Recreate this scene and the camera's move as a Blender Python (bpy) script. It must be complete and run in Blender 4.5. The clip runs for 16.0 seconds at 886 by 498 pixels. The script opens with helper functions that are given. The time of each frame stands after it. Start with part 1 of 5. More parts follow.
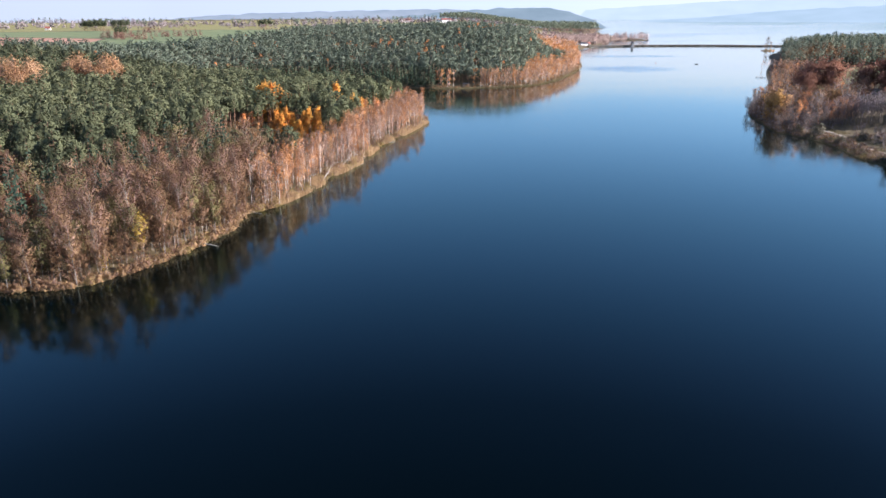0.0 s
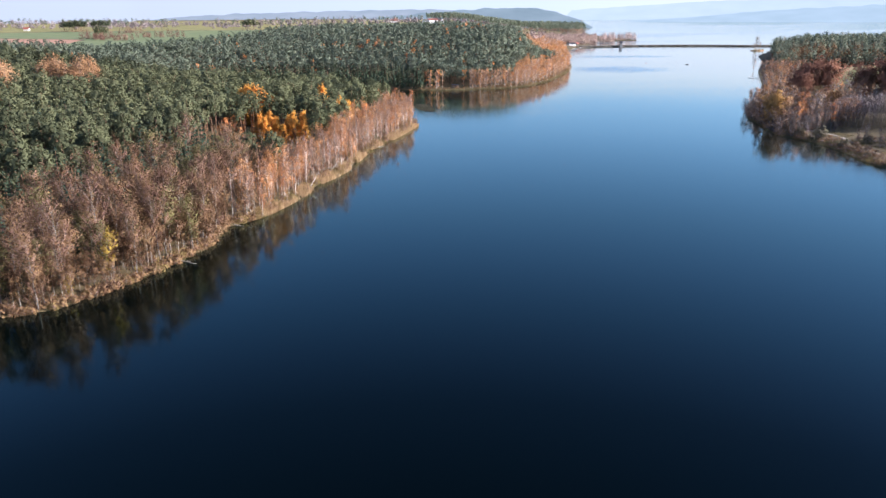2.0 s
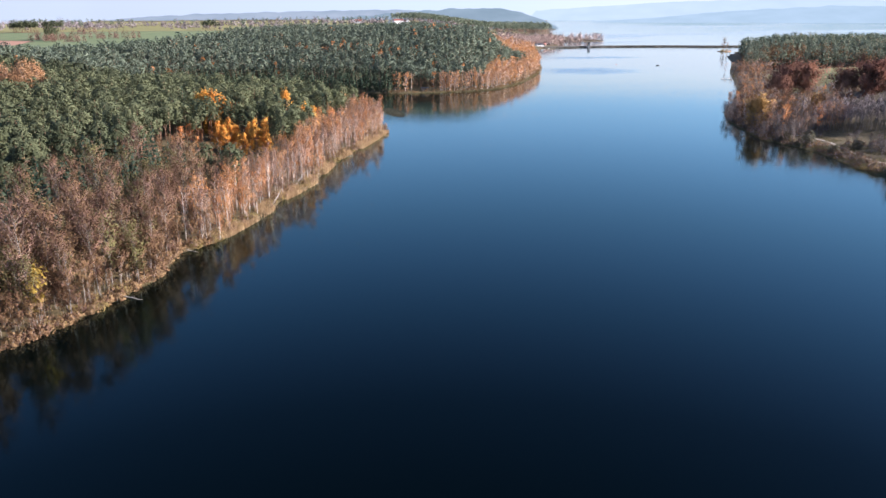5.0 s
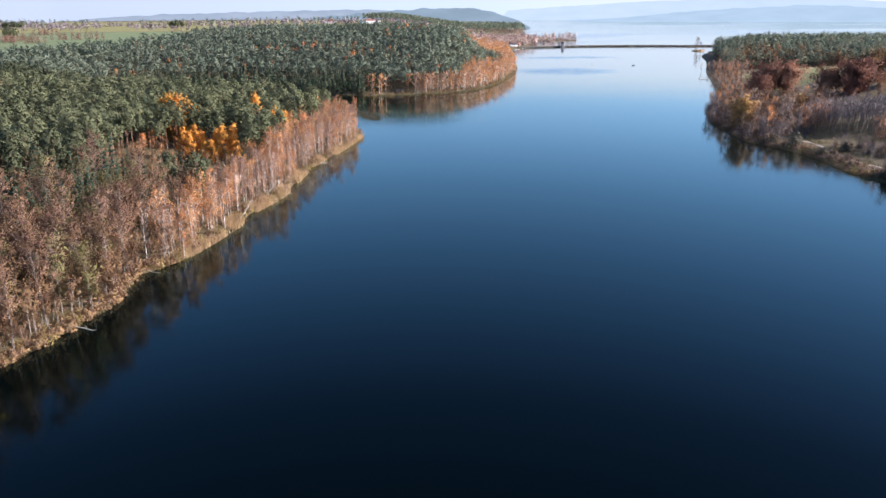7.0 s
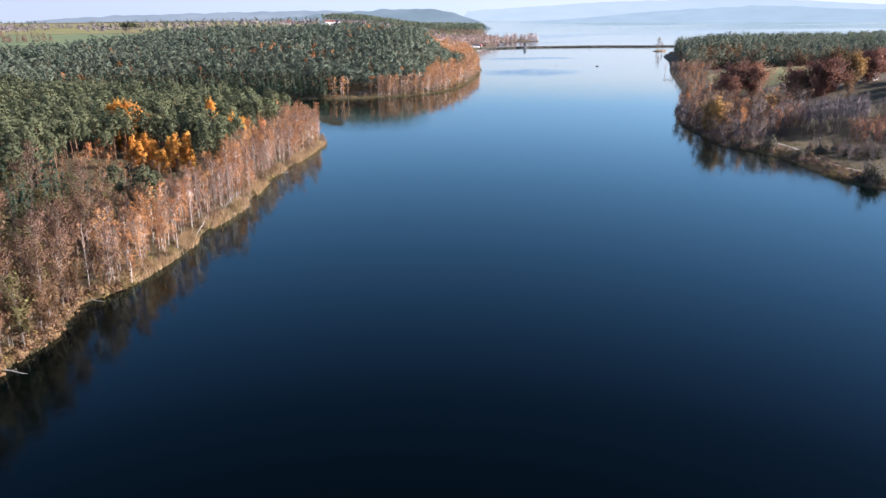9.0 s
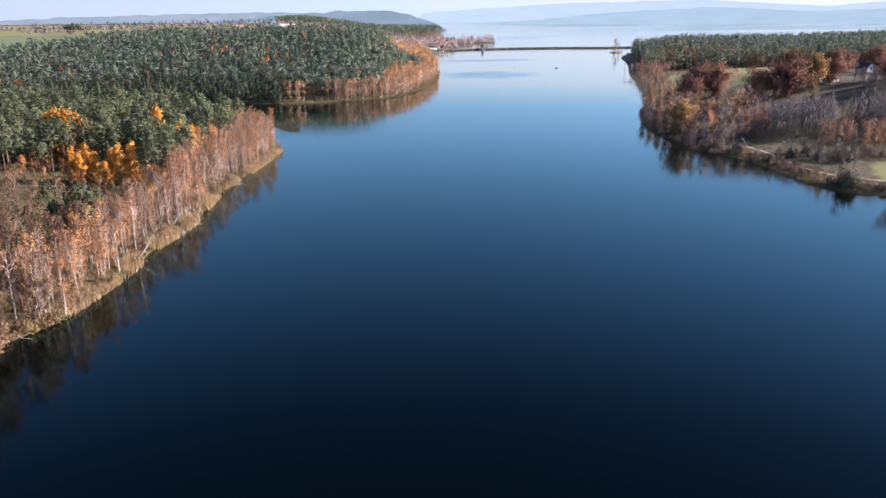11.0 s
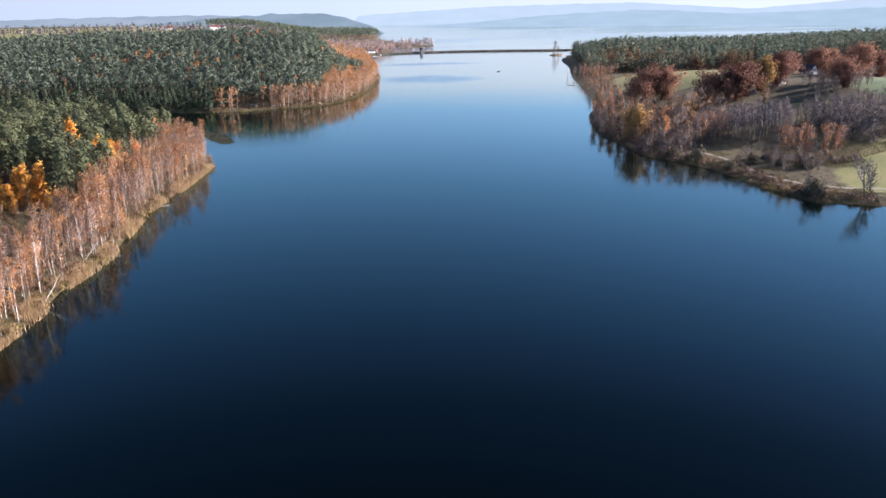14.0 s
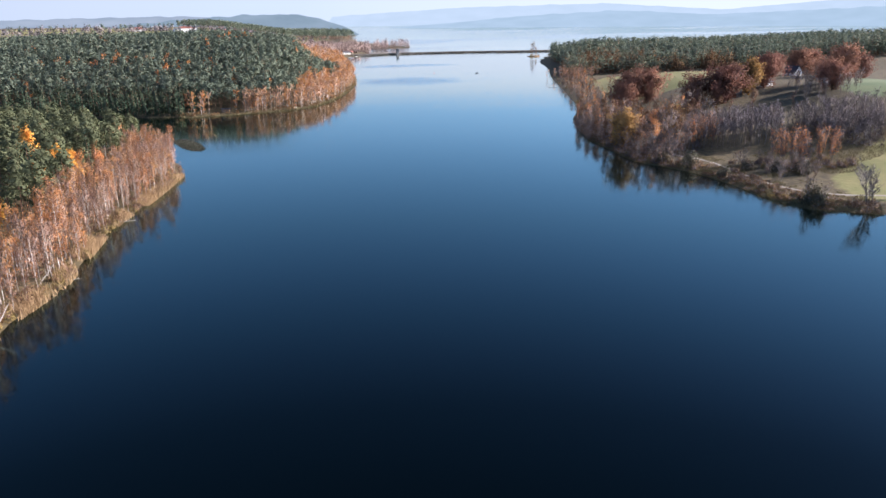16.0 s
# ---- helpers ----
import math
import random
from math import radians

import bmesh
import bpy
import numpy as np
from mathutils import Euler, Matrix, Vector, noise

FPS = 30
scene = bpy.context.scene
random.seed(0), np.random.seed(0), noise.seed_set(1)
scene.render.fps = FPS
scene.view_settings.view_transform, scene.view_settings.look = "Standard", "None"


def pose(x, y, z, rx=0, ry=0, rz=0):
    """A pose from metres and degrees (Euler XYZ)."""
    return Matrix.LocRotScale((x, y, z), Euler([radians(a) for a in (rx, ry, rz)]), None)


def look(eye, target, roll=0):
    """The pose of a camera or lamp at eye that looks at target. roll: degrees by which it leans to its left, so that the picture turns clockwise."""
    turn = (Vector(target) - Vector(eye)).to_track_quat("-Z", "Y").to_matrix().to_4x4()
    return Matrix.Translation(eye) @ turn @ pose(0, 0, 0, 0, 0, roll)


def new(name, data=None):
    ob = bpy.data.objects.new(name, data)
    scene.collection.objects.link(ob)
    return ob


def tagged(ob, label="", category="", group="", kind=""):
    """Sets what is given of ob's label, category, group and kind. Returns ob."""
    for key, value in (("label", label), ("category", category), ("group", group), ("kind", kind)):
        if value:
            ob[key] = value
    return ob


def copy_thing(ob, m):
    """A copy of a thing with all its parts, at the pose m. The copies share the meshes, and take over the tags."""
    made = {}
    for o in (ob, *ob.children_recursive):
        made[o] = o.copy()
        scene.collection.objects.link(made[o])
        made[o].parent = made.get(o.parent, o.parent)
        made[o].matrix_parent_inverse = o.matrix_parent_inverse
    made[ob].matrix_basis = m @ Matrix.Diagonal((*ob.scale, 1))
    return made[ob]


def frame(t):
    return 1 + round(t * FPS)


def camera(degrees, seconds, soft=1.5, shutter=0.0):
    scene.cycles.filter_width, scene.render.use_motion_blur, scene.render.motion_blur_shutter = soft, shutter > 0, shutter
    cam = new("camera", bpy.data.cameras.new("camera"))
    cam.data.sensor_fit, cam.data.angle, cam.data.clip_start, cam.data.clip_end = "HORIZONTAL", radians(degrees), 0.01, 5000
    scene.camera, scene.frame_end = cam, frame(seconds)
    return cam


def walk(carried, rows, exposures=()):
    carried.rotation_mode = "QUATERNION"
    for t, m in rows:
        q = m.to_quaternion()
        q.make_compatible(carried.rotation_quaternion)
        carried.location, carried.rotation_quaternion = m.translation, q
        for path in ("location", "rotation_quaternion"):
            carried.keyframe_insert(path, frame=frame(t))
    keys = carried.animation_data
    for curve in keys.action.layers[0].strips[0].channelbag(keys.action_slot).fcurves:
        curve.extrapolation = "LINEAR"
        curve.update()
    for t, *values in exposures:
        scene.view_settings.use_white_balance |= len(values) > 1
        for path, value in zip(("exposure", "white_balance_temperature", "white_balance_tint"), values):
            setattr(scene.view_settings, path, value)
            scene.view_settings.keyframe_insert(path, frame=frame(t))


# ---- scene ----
EXPOSURE = 1.65
cam = camera(62.25, 16.0, soft=1.45)
PATH = [
    (0.0, (0.00, 0.00, 69.00), (0.00, 94.99, 37.75), -0.37),
    (0.5, (-0.64, 3.96, 68.85), (-0.44, 98.96, 37.60), -0.39),
    (1.0, (-1.24, 7.95, 68.70), (-0.71, 102.95, 37.46), -0.40),
    (1.5, (-1.81, 11.98, 68.56), (-0.77, 106.98, 37.32), -0.40),
    (2.0, (-2.33, 16.04, 68.43), (-0.57, 111.03, 37.21), -0.41),
    (2.5, (-2.88, 20.07, 68.33), (-0.40, 115.04, 37.12), -0.42),
    (3.0, (-3.45, 24.10, 68.26), (-0.24, 119.05, 37.06), -0.42),
    (3.5, (-3.97, 28.18, 68.22), (0.03, 123.10, 37.01), -0.40),
    (4.0, (-4.41, 32.33, 68.20), (0.33, 127.22, 37.00), -0.39),
    (6.5, (-6.43, 52.44, 68.05), (2.32, 147.04, 36.83), -0.37),
    (7.0, (-6.62, 56.37, 68.00), (3.09, 150.87, 36.77), -0.42),
    (7.5, (-6.81, 60.38, 67.95), (3.98, 154.76, 36.71), -0.45),
    (8.0, (-7.03, 64.50, 67.89), (5.04, 158.73, 36.66), -0.48),
    (8.5, (-7.30, 68.66, 67.82), (5.96, 162.74, 36.63), -0.48),
    (9.0, (-7.53, 72.85, 67.75), (7.11, 166.73, 36.59), -0.48),
    (11.5, (-7.48, 93.46, 67.49), (14.05, 186.08, 36.54), -0.52),
    (12.0, (-7.22, 97.75, 67.45), (15.74, 190.05, 36.55), -0.55),
    (12.5, (-6.88, 101.93, 67.40), (17.41, 193.89, 36.53), -0.56),
    (13.0, (-6.53, 105.99, 67.35), (19.06, 197.61, 36.51), -0.55),
    (13.5, (-6.21, 109.99, 67.30), (20.60, 201.27, 36.49), -0.55),
    (14.0, (-5.86, 113.99, 67.26), (22.00, 204.97, 36.52), -0.55),
    (14.5, (-5.51, 117.97, 67.22), (23.12, 208.73, 36.50), -0.56),
    (15.0, (-5.14, 121.97, 67.20), (24.17, 212.53, 36.52), -0.58),
    (15.5, (-4.71, 126.03, 67.19), (25.31, 216.35, 36.51), -0.59),
    (16.0, (-4.14, 130.14, 67.18), (26.74, 220.17, 36.52), -0.58),
]
walk(cam, [(t, look(eye, target, roll)) for t, eye, target, roll in PATH], exposures=((0.0, EXPOSURE + 0.08, 5200, 17), (16.0, EXPOSURE - 0.1, 5200, 17)))

# world and sun
SUN_ELEVATION, SUN_AZIMUTH = 24.0, 97.0  # degrees; azimuth clockwise from +y
world = bpy.data.worlds.new("world")
scene.world = world
world.use_nodes = True
wt = world.node_tree
sky = wt.nodes.new("ShaderNodeTexSky")
sky.sky_type = "NISHITA"
sky.sun_disc = False
sky.sun_elevation, sky.sun_rotation = radians(SUN_ELEVATION), radians(SUN_AZIMUTH)
sky.air_density, sky.dust_density, sky.ozone_density = 0.85, 0.5, 2.0
wt.nodes["Background"].inputs["Strength"].default_value = 0.06
wt.links.new(sky.outputs["Color"], wt.nodes["Background"].inputs["Color"])
sun = new("sun", bpy.data.lights.new("sun", "SUN"))
sun.data.energy, sun.data.angle, sun.data.color = 5.0, radians(0.5), (1.0, 0.83, 0.64)
az, el = radians(SUN_AZIMUTH), radians(SUN_ELEVATION)
sun.matrix_world = look((math.sin(az) * math.cos(el) * 500, math.cos(az) * math.cos(el) * 500, math.sin(el) * 500), (0, 0, 0))


# ---- materials ----
def material(name, rough=0.8):
    m = bpy.data.materials.new(name)
    m.use_nodes = True
    bsdf = m.node_tree.nodes["Principled BSDF"]
    bsdf.inputs["Roughness"].default_value = rough
    bsdf.inputs["Specular IOR Level"].default_value = 0.25
    return m, m.node_tree, bsdf


def ramp(nt, source, stops):
    r = nt.nodes.new("ShaderNodeValToRGB")
    while len(r.color_ramp.elements) < len(stops):
        r.color_ramp.elements.new(0.5)
    for e, (p, c) in zip(r.color_ramp.elements, stops):
        e.position, e.color = p, (*c, 1)
    nt.links.new(source, r.inputs["Fac"])
    return r.outputs["Color"]


def noise_at(nt, scale, detail=4.0, coords=None):
    n = nt.nodes.new("ShaderNodeTexNoise")
    n.inputs["Scale"].default_value, n.inputs["Detail"].default_value = scale, detail
    if coords is None:
        coords = nt.nodes.new("ShaderNodeNewGeometry").outputs["Position"]
    nt.links.new(coords, n.inputs["Vector"])
    return n.outputs["Fac"]


def mix(nt, fac, a, b, kind="MIX"):
    m = nt.nodes.new("ShaderNodeMix")
    m.data_type, m.blend_type = "RGBA", kind
    for value, socket in ((fac, m.inputs[0]), (a, m.inputs[6]), (b, m.inputs[7])):
        if isinstance(value, (int, float)):
            socket.default_value = value
        elif isinstance(value, tuple):
            socket.default_value = (*value, 1)
        else:
            nt.links.new(value, socket)
    return m.outputs[2]


def calc(nt, op, a, b=0.0, clamp=False):
    m = nt.nodes.new("ShaderNodeMath")
    m.operation, m.use_clamp = op, clamp
    for value, socket in ((a, m.inputs[0]), (b, m.inputs[1])):
        if isinstance(value, (int, float)):
            socket.default_value = value
        else:
            nt.links.new(value, socket)
    return m.outputs[0]


def foliage(name, dark, mid, light, glow=0.3, grain=0.24):
    """Leaves, needles or twigs: colour varies by leaf, by tree and by patch of wood; some light passes through."""
    m, nt, bsdf = material(name, 0.85)
    bsdf.inputs["Specular IOR Level"].default_value = 0.073
    geo = nt.nodes.new("ShaderNodeNewGeometry")
    info = nt.nodes.new("ShaderNodeObjectInfo")
    patch = noise_at(nt, 0.16, 3.0)
    v = calc(nt, "ADD", calc(nt, "MULTIPLY", geo.outputs["Random Per Island"], grain), calc(nt, "MULTIPLY", patch, 0.7))
    v = calc(nt, "ADD", v, calc(nt, "MULTIPLY", noise_at(nt, 2.2, 3.0), 0.5))
    v = calc(nt, "SUBTRACT", v, 0.5 * grain - 0.06)
    tone = nt.nodes.new("ShaderNodeAttribute")
    tone.attribute_name = "tone"
    v = calc(nt, "ADD", v, calc(nt, "MULTIPLY", calc(nt, "SUBTRACT", info.outputs["Random"], 0.5), 0.35))
    v = calc(nt, "ADD", v, calc(nt, "MULTIPLY", tone.outputs["Fac"], 0.4))
    color = ramp(nt, v, ((0.2, dark), (0.58, mid), (0.95, light)))
    nt.links.new(color, bsdf.inputs["Base Color"])
    if glow:
        through_leaf = nt.nodes.new("ShaderNodeBsdfTranslucent")
        blend = nt.nodes.new("ShaderNodeMixShader")
        blend.inputs[0].default_value = glow
        nt.links.new(color, through_leaf.inputs["Color"])
        nt.links.new(bsdf.outputs[0], blend.inputs[1])
        nt.links.new(through_leaf.outputs[0], blend.inputs[2])
        nt.links.new(blend.outputs[0], nt.nodes["Material Output"].inputs["Surface"])
    return m


def bark(name, a, b, marks=None, scale=2.5):
    m, nt, bsdf = material(name, 0.85)
    color = ramp(nt, noise_at(nt, scale, 5.0), ((0.3, a), (0.7, b)))
    if marks:
        spots = ramp(nt, noise_at(nt, 1.3, 6.0), ((0.6, (0, 0, 0)), (0.68, (1, 1, 1))))
        color = mix(nt, spots, color, marks)
    nt.links.new(color, bsdf.inputs["Base Color"])
    return m


def plain(name, a, b, rough=0.7, scale=0.6, metal=0.0):
    m, nt, bsdf = material(name, rough)
    nt.links.new(ramp(nt, noise_at(nt, scale, 6.0), ((0.3, a), (0.7, b))), bsdf.inputs["Base Color"])
    bsdf.inputs["Metallic"].default_value = metal
    return m


PINE = foliage("pine_needles", (0.038, 0.044, 0.026), (0.09, 0.1, 0.052), (0.14, 0.148, 0.074), 0.3, 0.12)
# pine needles again, lightened and blued: haze painted into the base colour
HAZED_PINE = foliage("hazed_pine_needles", (0.078, 0.093, 0.066), (0.13, 0.152, 0.103), (0.175, 0.196, 0.13), 0.3, 0.12)
SPRUCE = foliage("spruce_needles", (0.022, 0.038, 0.027), (0.05, 0.075, 0.047), (0.09, 0.115, 0.065), 0.2)
BIRCH_LEAF = foliage("birch_leaves", (0.38, 0.15, 0.055), (0.52, 0.24, 0.085), (0.62, 0.35, 0.135), 0.4)
BIRCH_TWIG = foliage("birch_twigs", (0.18, 0.103, 0.07), (0.29, 0.178, 0.125), (0.4, 0.265, 0.195), 0.0)
ALDER_LEAF = foliage("alder_leaves", (0.09, 0.052, 0.029), (0.168, 0.1, 0.051), (0.26, 0.168, 0.079), 0.3)
OLIVE_LEAF = foliage("olive_alder_leaves", (0.065, 0.057, 0.025), (0.13, 0.115, 0.045), (0.2, 0.175, 0.07), 0.3)
TAN_LEAF = foliage("tan_leaves", (0.32, 0.165, 0.08), (0.46, 0.265, 0.125), (0.56, 0.37, 0.19), 0.35)
ALDER_TWIG = foliage("alder_twigs", (0.12, 0.066, 0.049), (0.2, 0.116, 0.084), (0.29, 0.182, 0.132), 0.0)
GREY_TWIG = foliage("grey_twigs", (0.108, 0.088, 0.086), (0.185, 0.155, 0.15), (0.28, 0.238, 0.226), 0.0)
PALE_TWIG = foliage("pale_twigs", (0.26, 0.18, 0.15), (0.38, 0.28, 0.23), (0.48, 0.38, 0.32), 0.0)
LARCH_LEAF = foliage("larch_needles", (0.52, 0.22, 0.05), (0.72, 0.36, 0.07), (0.84, 0.52, 0.11), 0.45)
OAK_LEAF = foliage("oak_leaves", (0.125, 0.06, 0.043), (0.21, 0.103, 0.07), (0.31, 0.165, 0.1), 0.3)
RED_LEAF = foliage("red_leaves", (0.2, 0.05, 0.03), (0.33, 0.085, 0.045), (0.45, 0.14, 0.07), 0.3)
OAK_GOLD = foliage("oak_golden_leaves", (0.15, 0.09, 0.03), (0.28, 0.165, 0.055), (0.4, 0.25, 0.09), 0.3)
RUSSET_LEAF = foliage("russet_leaves", (0.44, 0.165, 0.06), (0.6, 0.255, 0.085), (0.7, 0.36, 0.125), 0.4)
YELLOW_LEAF = foliage("yellow_leaves", (0.2, 0.135, 0.03), (0.33, 0.23, 0.045), (0.44, 0.32, 0.07), 0.4)
BUSH_LEAF = foliage("bush_leaves", (0.12, 0.09, 0.035), (0.22, 0.165, 0.06), (0.32, 0.235, 0.09), 0.35)
DARK_BUSH = foliage("dark_bush_leaves", (0.045, 0.048, 0.032), (0.08, 0.076, 0.05), (0.13, 0.112, 0.07), 0.2)
REED = foliage("reed_blades", (0.26, 0.17, 0.085), (0.43, 0.3, 0.16), (0.58, 0.43, 0.24), 0.3)
GRASS = foliage("grass_blades", (0.07, 0.065, 0.035), (0.14, 0.12, 0.06), (0.23, 0.19, 0.1), 0.3)
PINE_BARK = bark("pine_bark", (0.12, 0.07, 0.045), (0.26, 0.15, 0.09))
BIRCH_BARK = bark("birch_bark", (0.38, 0.33, 0.28), (0.62, 0.56, 0.48), (0.08, 0.07, 0.06))
GREY_BARK = bark("grey_bark", (0.11, 0.092, 0.075), (0.25, 0.215, 0.175))
OAK_BARK = bark("oak_bark", (0.06, 0.045, 0.035), (0.15, 0.115, 0.09))

# water: dark and deep, with a faint ripple and patches where the wind roughens it
WATER, nt, bsdf = material("lake_water", 0.9)
bsdf.inputs["Base Color"].default_value = (0.0003, 0.0012, 0.0012, 1)
bsdf.inputs["Specular IOR Level"].default_value = 0.0
gloss = nt.nodes.new("ShaderNodeBsdfGlossy")
fresnel = nt.nodes.new("ShaderNodeFresnel")
fresnel.inputs["IOR"].default_value = 1.33
# skylight off the water is polarised: weak where one looks down on it, strong at a glance
share = ramp(nt, fresnel.outputs[0], [(p, (s, s, s)) for p, s in ((0.035, 0.01), (0.06, 0.032), (0.145, 0.17), (0.39, 0.54), (0.61, 0.78), (1.0, 1.0))])
nt.links.new(ramp(nt, fresnel.outputs[0], ((0.04, (0.74, 0.9, 1.0)), (0.1, (0.73, 0.98, 0.96)), (0.2, (0.79, 1.0, 0.9)), (0.4, (0.9, 1.0, 0.9)), (0.65, (0.98, 1.0, 0.95)))), gloss.inputs["Color"])
surface = nt.nodes.new("ShaderNodeMixShader")
nt.links.new(share, surface.inputs[0])
nt.links.new(bsdf.outputs[0], surface.inputs[1])
nt.links.new(gloss.outputs[0], surface.inputs[2])
nt.links.new(surface.outputs[0], nt.nodes["Material Output"].inputs["Surface"])
stretch = nt.nodes.new("ShaderNodeMapping")
stretch.inputs["Scale"].default_value = (0.22, 1.0, 1.0)
nt.links.new(nt.nodes.new("ShaderNodeNewGeometry").outputs["Position"], stretch.inputs["Vector"])
wind = ramp(nt, noise_at(nt, 0.009, 3.0, stretch.outputs[0]), ((0.5, (0.2, 0.2, 0.2)), (0.6, (1, 1, 1))))
bump = nt.nodes.new("ShaderNodeBump")
bump.inputs["Distance"].default_value = 0.035
# two long streaks where a breeze crosses the far lake
place = nt.nodes.new("ShaderNodeSeparateXYZ")
nt.links.new(nt.nodes.new("ShaderNodeNewGeometry").outputs["Position"], place.inputs[0])
streaks = calc(nt, "ADD", 0.0, 0.0)
for cx, cy, rx, ry in ((215, 878, 62, 52), (278, 1102, 85, 32)):
    far_x = calc(nt, "POWER", calc(nt, "DIVIDE", calc(nt, "SUBTRACT", place.outputs["X"], cx), rx), 2)
    far_y = calc(nt, "POWER", calc(nt, "DIVIDE", calc(nt, "SUBTRACT", place.outputs["Y"], cy), ry), 2)
    r = calc(nt, "ADD", calc(nt, "ADD", far_x, far_y), calc(nt, "MULTIPLY", noise_at(nt, 0.03), 1.2))
    streaks = calc(nt, "ADD", streaks, calc(nt, "SUBTRACT", 1.6, r, True))
band_map = nt.nodes.new("ShaderNodeMapping")
band_map.inputs["Scale"].default_value = (0.0011, 0.0042, 1.0)
nt.links.new(nt.nodes.new("ShaderNodeNewGeometry").outputs["Position"], band_map.inputs["Vector"])
bands = ramp(nt, noise_at(nt, 1.0, 3.0, band_map.outputs[0]), ((0.48, (0, 0, 0)), (0.56, (1, 1, 1))))
beyond_dam = calc(nt, "MULTIPLY", calc(nt, "SUBTRACT", place.outputs["Y"], 1380.0), 0.004, True)
streaks = calc(nt, "ADD", streaks, calc(nt, "MULTIPLY", calc(nt, "MULTIPLY", bands, beyond_dam), 0.8))
nt.links.new(calc(nt, "ADD", calc(nt, "MULTIPLY", wind, 0.8), calc(nt, "MULTIPLY", streaks, 3.2)), bump.inputs["Strength"])
nt.links.new(calc(nt, "ADD", 0.085, calc(nt, "MULTIPLY", streaks, 0.12)), gloss.inputs["Roughness"])
nt.links.new(noise_at(nt, 0.9, 4.0, stretch.outputs[0]), bump.inputs["Height"])
nt.links.new(bump.outputs[0], gloss.inputs["Normal"])

# ground: forest floor, with meadow, green field and ploughed field where the land cover says so
GROUND, nt, bsdf = material("ground", 0.95)


def cover(name):
    a = nt.nodes.new("ShaderNodeAttribute")
    a.attribute_name = name
    edge = calc(nt, "ADD", a.outputs["Fac"], calc(nt, "MULTIPLY", calc(nt, "SUBTRACT", noise_at(nt, 0.12), 0.5), 8.0))
    return calc(nt, "ADD", calc(nt, "MULTIPLY", edge, 0.35), 0.5, True)


fine, broad = noise_at(nt, 0.5, 8.0), noise_at(nt, 0.035, 4.0)
floor_color = ramp(nt, fine, ((0.3, (0.05, 0.038, 0.018)), (0.7, (0.135, 0.102, 0.045))))
meadow_color = mix(nt, 0.6, ramp(nt, fine, ((0.3, (0.12, 0.115, 0.03)), (0.7, (0.23, 0.2, 0.07)))), ramp(nt, broad, ((0.35, (0.13, 0.14, 0.035)), (0.65, (0.27, 0.225, 0.085)))))
green_color = ramp(nt, broad, ((0.3, (0.1, 0.13, 0.05)), (0.7, (0.155, 0.176, 0.072))))
brown_color = ramp(nt, broad, ((0.3, (0.27, 0.145, 0.09)), (0.7, (0.36, 0.2, 0.125))))
color = mix(nt, cover("meadow"), floor_color, meadow_color)
color = mix(nt, cover("green_field"), color, green_color)
color = mix(nt, cover("ploughed"), color, brown_color)
nt.links.new(color, bsdf.inputs["Base Color"])
bump = nt.nodes.new("ShaderNodeBump")
bump.inputs["Strength"].default_value, bump.inputs["Distance"].default_value = 0.6, 0.3
nt.links.new(fine, bump.inputs["Height"])
nt.links.new(bump.outputs[0], bsdf.inputs["Normal"])

DIRT = plain("dirt_path", (0.22, 0.19, 0.15), (0.36, 0.32, 0.26), 0.9, 0.4)
STONE = plain("dam_stone", (0.06, 0.055, 0.045), (0.14, 0.125, 0.1), 0.9, 0.3)
CONCRETE = plain("weathered_concrete", (0.1, 0.1, 0.1), (0.2, 0.2, 0.19), 0.85, 0.5)
WHITE = plain("white_render", (0.72, 0.7, 0.66), (0.82, 0.8, 0.76), 0.8, 0.3)
ROOF_RED = plain("red_roof_tiles", (0.16, 0.06, 0.04), (0.26, 0.1, 0.07), 0.8, 0.8)
ROOF_DARK = plain("dark_roof_tiles", (0.03, 0.03, 0.035), (0.07, 0.068, 0.07), 0.7, 0.8)
WOOD = plain("weathered_wood", (0.1, 0.075, 0.05), (0.2, 0.16, 0.12), 0.85, 1.2)
GLASS = plain("window_glass", (0.02, 0.025, 0.03), (0.04, 0.045, 0.05), 0.1)
DEADWOOD = plain("bleached_deadwood", (0.3, 0.26, 0.21), (0.5, 0.45, 0.38), 0.85, 1.5)
RED_PAINT = plain("faded_red_paint", (0.3, 0.05, 0.03), (0.4, 0.08, 0.05), 0.5)
DARK_PAINT = plain("dark_paint", (0.02, 0.02, 0.025), (0.05, 0.05, 0.055), 0.5)


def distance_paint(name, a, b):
    """Hills in the blue of the distance: haze painted as emission, unlit."""
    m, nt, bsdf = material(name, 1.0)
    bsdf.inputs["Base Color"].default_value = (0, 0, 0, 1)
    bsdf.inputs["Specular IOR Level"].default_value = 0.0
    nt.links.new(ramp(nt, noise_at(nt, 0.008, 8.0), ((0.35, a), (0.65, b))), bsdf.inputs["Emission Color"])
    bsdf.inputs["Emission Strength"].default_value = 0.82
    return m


HAZE_FAR = distance_paint("hazed_far_hills", (0.275, 0.3, 0.295), (0.292, 0.315, 0.31))
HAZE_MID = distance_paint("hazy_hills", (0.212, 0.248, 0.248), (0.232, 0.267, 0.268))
HAZE_LEFT = distance_paint("hazed_ridge", (0.17, 0.183, 0.185), (0.205, 0.212, 0.208))
HAZE_NEAR = distance_paint("hazed_wooded_hill", (0.128, 0.152, 0.152), (0.16, 0.182, 0.18))

